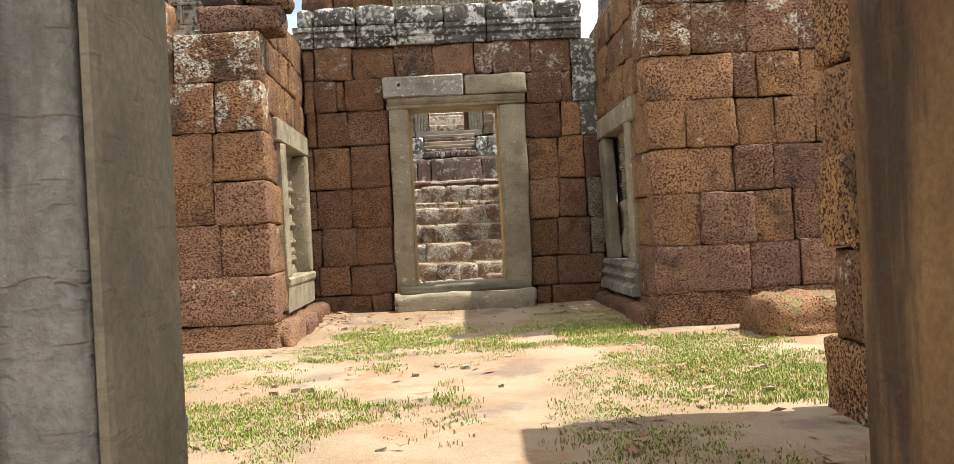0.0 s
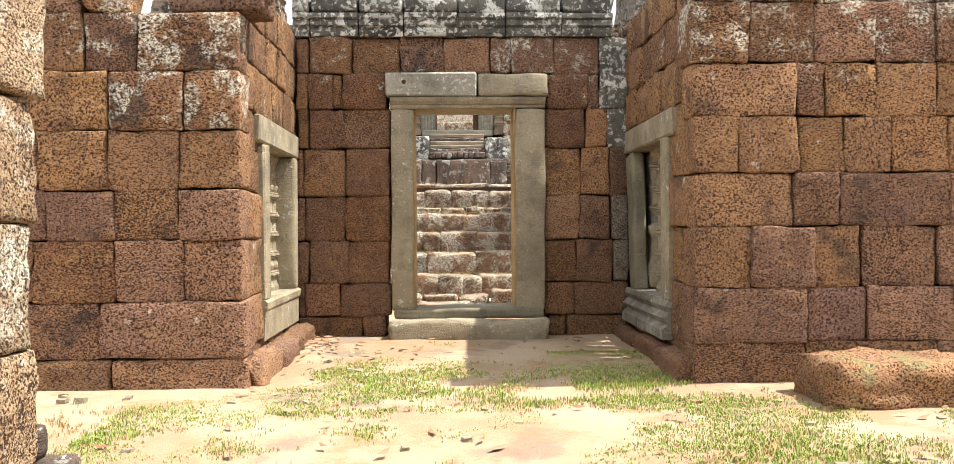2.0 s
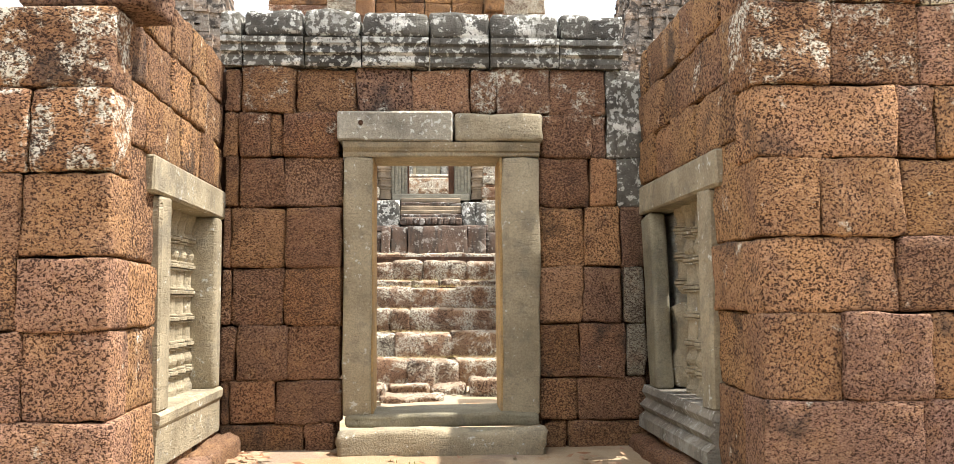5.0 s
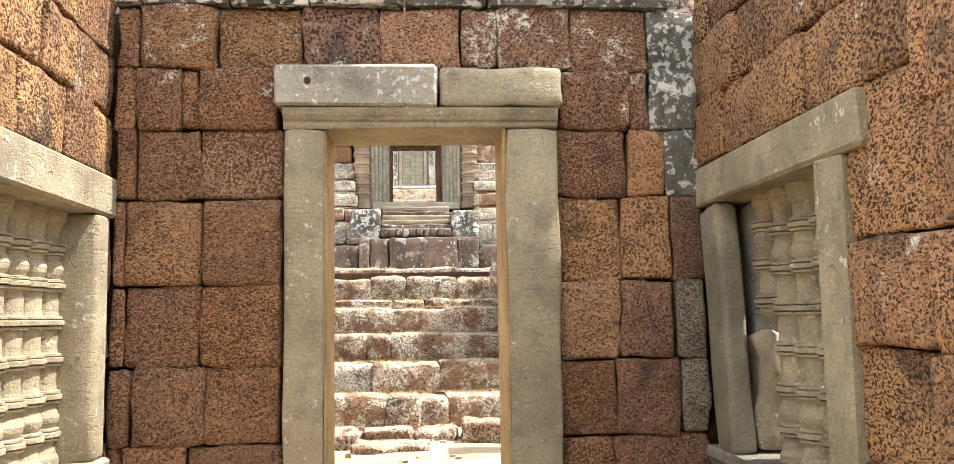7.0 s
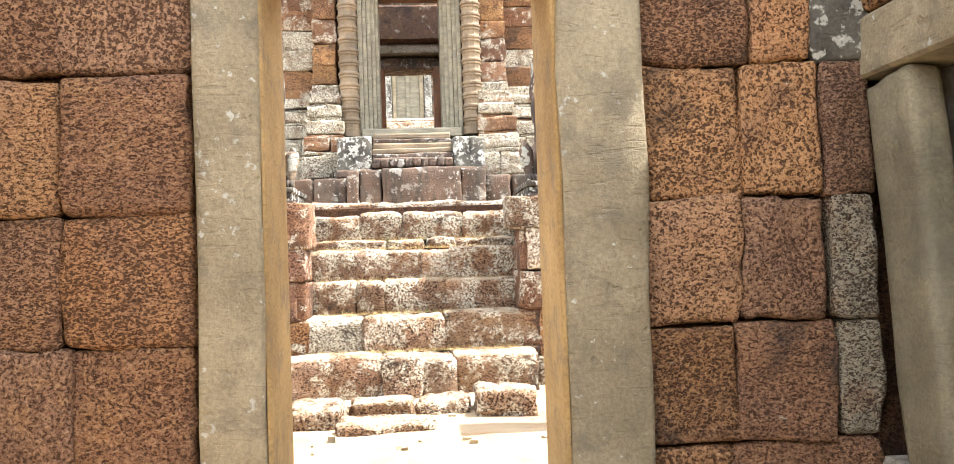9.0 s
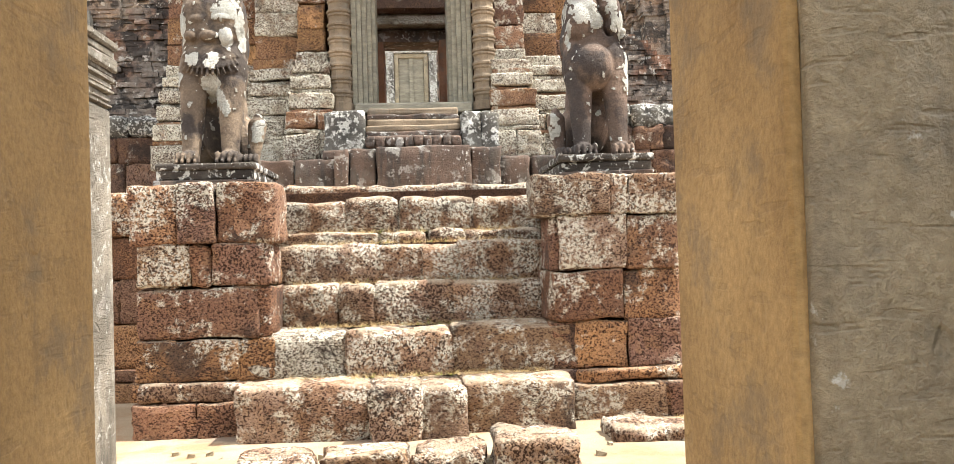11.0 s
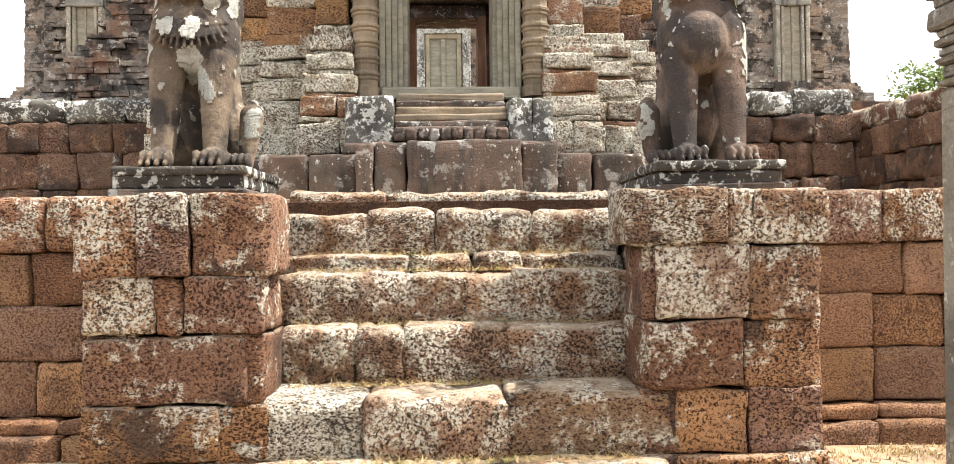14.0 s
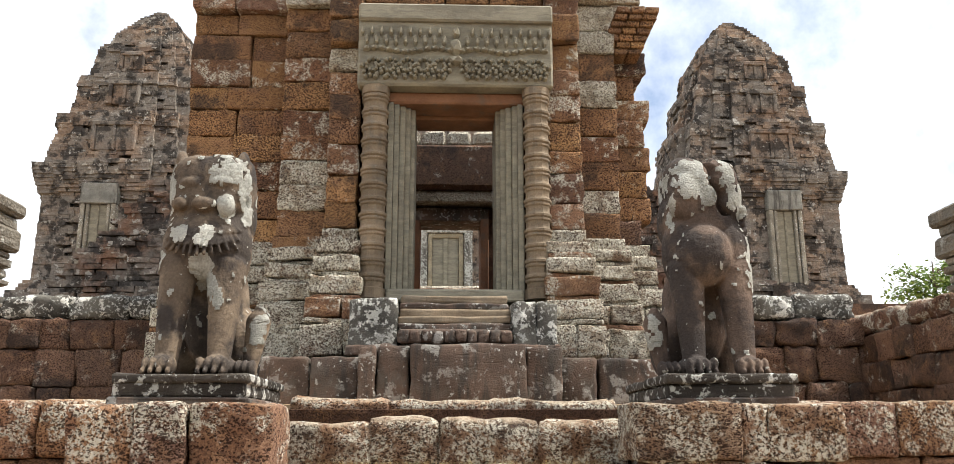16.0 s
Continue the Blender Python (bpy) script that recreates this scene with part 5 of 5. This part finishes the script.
for lo, hi in (((-16, 33.6, 2.0), (-1.2, 60, 5.3)), ((1.2, 33.6, 2.0), (13.2, 60, 5.3)), ((-1.2, 31.5, 2.0), (1.2, 60, 5.3))):
    box_mesh("tier", lo, hi, M_LAT_DARK, upper)
for k in range(2):
    block("tier_edge", (-5 + 0.1 * k, 33.0 + 0.25 * k, 5.25 + 0.2 * k), (5 - 0.1 * k, 46, 5.46 + 0.2 * k), M_LAT_PALE, upper, 0.04, 0.02)
upper_stairs = structure("upper_stairs", "laterite stairs up to the central tower", "stairs")
for k in range(9):
    block("step_block", (-1.15, 28.6 + 0.32 * k, 2.0), (1.15, 32.0, 2.4 + 0.36 * k - 0.03), M_LAT_STAIR, upper_stairs, 0.04, 0.02)
CENTRAL_PROFILE = [(z + 1.7, r * 1.1) for z, r in FAR_PROFILE]
central = set_back(far_tower(0, 45.6, CENTRAL_PROFILE, 0.0, 9, "tall brick central tower with a stone false door", 0.3), 0.777)
cdoor = set_back(structure("door_3", "pale green sandstone false door with a central rib", "door"), 0.777)
for lo, hi, m, nm in (((-0.95, 41.8, 6.6), (-0.66, 42.3, 9.1), M_STONE_PALE, "pilaster"), ((0.70, 41.8, 6.6), (0.99, 42.3, 9.1), M_STONE_PALE, "pilaster"), ((-0.64, 41.9, 6.6), (-0.48, 42.3, 9.05), M_STONE, "jamb"), ((0.50, 41.9, 6.6), (0.66, 42.3, 9.05), M_STONE, "jamb"),
                      ((-0.48, 42.0, 6.72), (0.50, 42.3, 8.95), M_STONE_GREEN, "panel"), ((-0.07, 41.94, 6.72), (0.09, 42.2, 8.93), M_STONE_GREEN, "rib"), ((-0.64, 41.9, 8.93), (0.66, 42.3, 9.1), M_STONE, "head"), ((-1.0, 41.8, 9.1), (1.02, 42.3, 9.6), M_STONE_PALE, "lintel")):
    block(nm, lo, hi, m, cdoor, 0.015, 0.004)


# ---- tree and plants ----
def tree(x, y, z, h, spread_r, label):
    rng = random.Random(11)
    t = tagged(empty("tree", (x, y, z)), label, "tree")
    verts, faces = lathe([(0.30, 0), (0.22, h * 0.25), (0.16, h * 0.5), (0.07, h * 0.8), (0.02, h * 0.97)], 10)
    link_mesh("trunk", verts, faces, M_BARK, t, smooth=True)
    tips = []
    for k in range(16):
        a, zz = rng.uniform(0, 6.28), h * rng.uniform(0.45, 0.9)
        r = spread_r * rng.uniform(0.4, 1.0)
        p, q = Vector((0, 0, zz)), Vector((r * math.cos(a), r * math.sin(a), zz + rng.uniform(0.2, 0.9)))
        tips += [p.lerp(q, f) for f in (0.5, 0.75, 1.0)]
        d = (q - p).normalized()
        sx, sy = d.orthogonal().normalized(), d.cross(d.orthogonal()).normalized()
        lv = [tuple(p + sx * 0.05 * math.cos(i * 1.05) + sy * 0.05 * math.sin(i * 1.05)) for i in range(6)] + [tuple(q + sx * 0.012 * math.cos(i * 1.05) + sy * 0.012 * math.sin(i * 1.05)) for i in range(6)]
        link_mesh("limb", lv, [[i, (i + 1) % 6, 6 + (i + 1) % 6, 6 + i] for i in range(6)], M_BARK, t)
    lv, lf = [], []
    for c in tips:
        for k in range(70):
            o = c + Vector((rng.gauss(0, 0.34), rng.gauss(0, 0.34), rng.gauss(0, 0.22)))
            u = Vector((rng.uniform(-1, 1), rng.uniform(-1, 1), rng.uniform(-0.6, 0.6))).normalized() * 0.11
            w = u.cross(Vector((rng.uniform(-1, 1), rng.uniform(-1, 1), 1))).normalized() * 0.05
            b = len(lv)
            lv += [tuple(o - u), tuple(o + w), tuple(o + u), tuple(o - w)]
            lf.append([b, b + 1, b + 2, b + 3])
    tagged(link_mesh("crown", lv, lf, M_TREE, t), kind="stuff")


tree(20.6, 46.0, 2.05, 7.2, 1.7, "small leafy green tree beyond the walls")


def clump(x, y):
    v = noise.noise((x * 0.8 + 3.1, y * 0.8, 1.7)) + 0.6 * noise.noise((x * 2.6, y * 2.6, 5.0)) + 0.04 * x
    if y > 8.6:
        v -= 0.3
    if abs(x + 1.0) < 0.5 and 5.6 < y < 6.6 or 0.6 < x < 1.6 and 7.7 < y < 8.8:
        v += 0.4
    return v


def grass(name, count, area, mat, dens, hmin, hmax, label, seed):
    rng = random.Random(seed)
    verts, faces, made, tries = [], [], 0, 0
    while made < count and tries < count * 12:
        tries += 1
        x, y = rng.uniform(area[0], area[1]), rng.uniform(area[2], area[3])
        if clump(x, y) < dens + rng.uniform(-0.22, 0.25):
            continue
        made += 1
        z = ground_z(x, y)
        for k in range(5):
            a = rng.uniform(0, 6.28)
            h = rng.uniform(hmin, hmax)
            ox, oy = x + rng.gauss(0, 0.018), y + rng.gauss(0, 0.018)
            lx, ly = math.cos(a) * h * 0.7, math.sin(a) * h * 0.7
            w = 0.0028
            px, py = -math.sin(a) * w, math.cos(a) * w
            b = len(verts)
            verts += [(ox - px, oy - py, z - 0.01), (ox + px, oy + py, z - 0.01), (ox + lx * 0.45 + px * 0.8, oy + ly * 0.45 + py * 0.8, z + h * 0.7), (ox + lx * 0.45 - px * 0.8, oy + ly * 0.45 - py * 0.8, z + h * 0.7), (ox + lx, oy + ly, z + h * 0.9)]
            faces += [[b, b + 1, b + 2, b + 3], [b + 3, b + 2, b + 4]]
    tagged(link_mesh(name, verts, faces, mat), label, "grass", kind="stuff")


grass("grass", 22000, (-2.2, 4.4, 2.4, 9.4), M_GRASS, 0.12, 0.008, 0.026, "short bright green grass in patches", 1)
grass("straw_litter", 7000, (1.9, 5.5, 12.5, 17.0), M_STRAW, -0.3, 0.012, 0.04, "dry straw lying beside the stairs", 6)
grass("dry_grass", 5000, (-2.6, 4.2, 2.0, 9.4), M_STRAW, -0.05, 0.012, 0.03, "dry straw-coloured grass", 2)


def leaves():
    rng = random.Random(4)
    verts, faces = [], []
    spots = [(-1.40 + rng.gauss(0, 0.12), 9.3 + rng.gauss(0, 0.3)) for k in range(60)] + [(rng.uniform(-2.2, 3.5), rng.uniform(3, 9.5)) for k in range(220)] + [(1.2 + rng.gauss(0, 0.25), 9.0 + rng.gauss(0, 0.3)) for k in range(20)] + [(rng.uniform(1.9, 5.0), rng.uniform(12.8, 16.9)) for k in range(420)]
    for x, y in spots:
        z = ground_z(x, y) + 0.012 + rng.uniform(0, 0.02)
        a, l, w = rng.uniform(0, 6.28), rng.uniform(0.03, 0.075), rng.uniform(0.012, 0.025)
        c, s = math.cos(a), math.sin(a)
        b = len(verts)
        for u, v, h in ((-1, 0, 0.012), (0, 1, 0.0), (1, 0, 0.015), (0, -1, 0.004), (0, 0, 0.012)):
            verts.append((x + c * u * l - s * v * w, y + s * u * l + c * v * w, z + h * rng.uniform(0, 1.6)))
        faces += [[b, b + 4, b + 1], [b + 1, b + 4, b + 2], [b + 2, b + 4, b + 3], [b + 3, b + 4, b]]
    tagged(link_mesh("fallen_leaves", verts, faces, M_LEAF), "dry brown fallen leaves on the sand", "leaves", kind="stuff")


leaves()


def step_weeds():
    """Tufts of straw and a few green shoots along the treads."""
    rng = random.Random(21)
    for name, mat, count, label in (("step_straw", M_STRAW, 1500, "dry straw and roots on the stair treads"), ("step_weeds", M_GRASS, 60, "small green weeds on the stair treads")):
        verts, faces = [], []
        for k in range(count):
            y, z = rng.choice(((15.86, 0.84), (16.13, 1.17), (16.36, 1.50), (16.64, 1.60), (15.38, 0.50), (16.98, 1.92)))
            x = rng.uniform(-1.0, 0.98)
            if mat is M_GRASS:
                x = rng.choice((-0.35, 0.05, 0.3)) + rng.gauss(0, 0.08)
            yy = y - rng.uniform(0.02, 0.10)
            for i in range(4):
                a, h = rng.uniform(0, 6.28), rng.uniform(0.02, 0.08)
                b = len(verts)
                dx, dy = math.cos(a), math.sin(a)
                verts += [(x - dy * 0.002, yy + dx * 0.002, z), (x + dy * 0.002, yy - dx * 0.002, z), (x + dx * h, yy + dy * h * 0.5, z + h * rng.uniform(0.2, 0.9))]
                faces.append([b, b + 1, b + 2])
        tagged(link_mesh(name, verts, faces, mat), label, "weeds", kind="stuff")


step_weeds()


def pebbles():
    rng = random.Random(31)
    boxes = []
    for k in range(150):
        x, y = (rng.uniform(-2.4, 3.6), rng.uniform(3.2, 9.4)) if k < 90 else (rng.uniform(-1.7, 1.6), rng.uniform(12.6, 14.9))
        if k < 5:
            x, y = -2.6 + rng.gauss(0, 0.12), 7.0 + rng.gauss(0, 0.08)
        r = rng.uniform(0.008, 0.03) if k >= 5 else rng.uniform(0.02, 0.04)
        z = ground_z(x, y)
        boxes.append(((x - r, y - r * 0.8, z - 0.01), (x + r * 0.9, y + r, z + r * 0.9)))
    v, f = gather(boxes, 0.008, 8)
    tagged(link_mesh("pebbles", v, f, M_STONE, smooth=False), "pale pebbles and stone chips on the sand", "pebbles", kind="stuff")


pebbles()
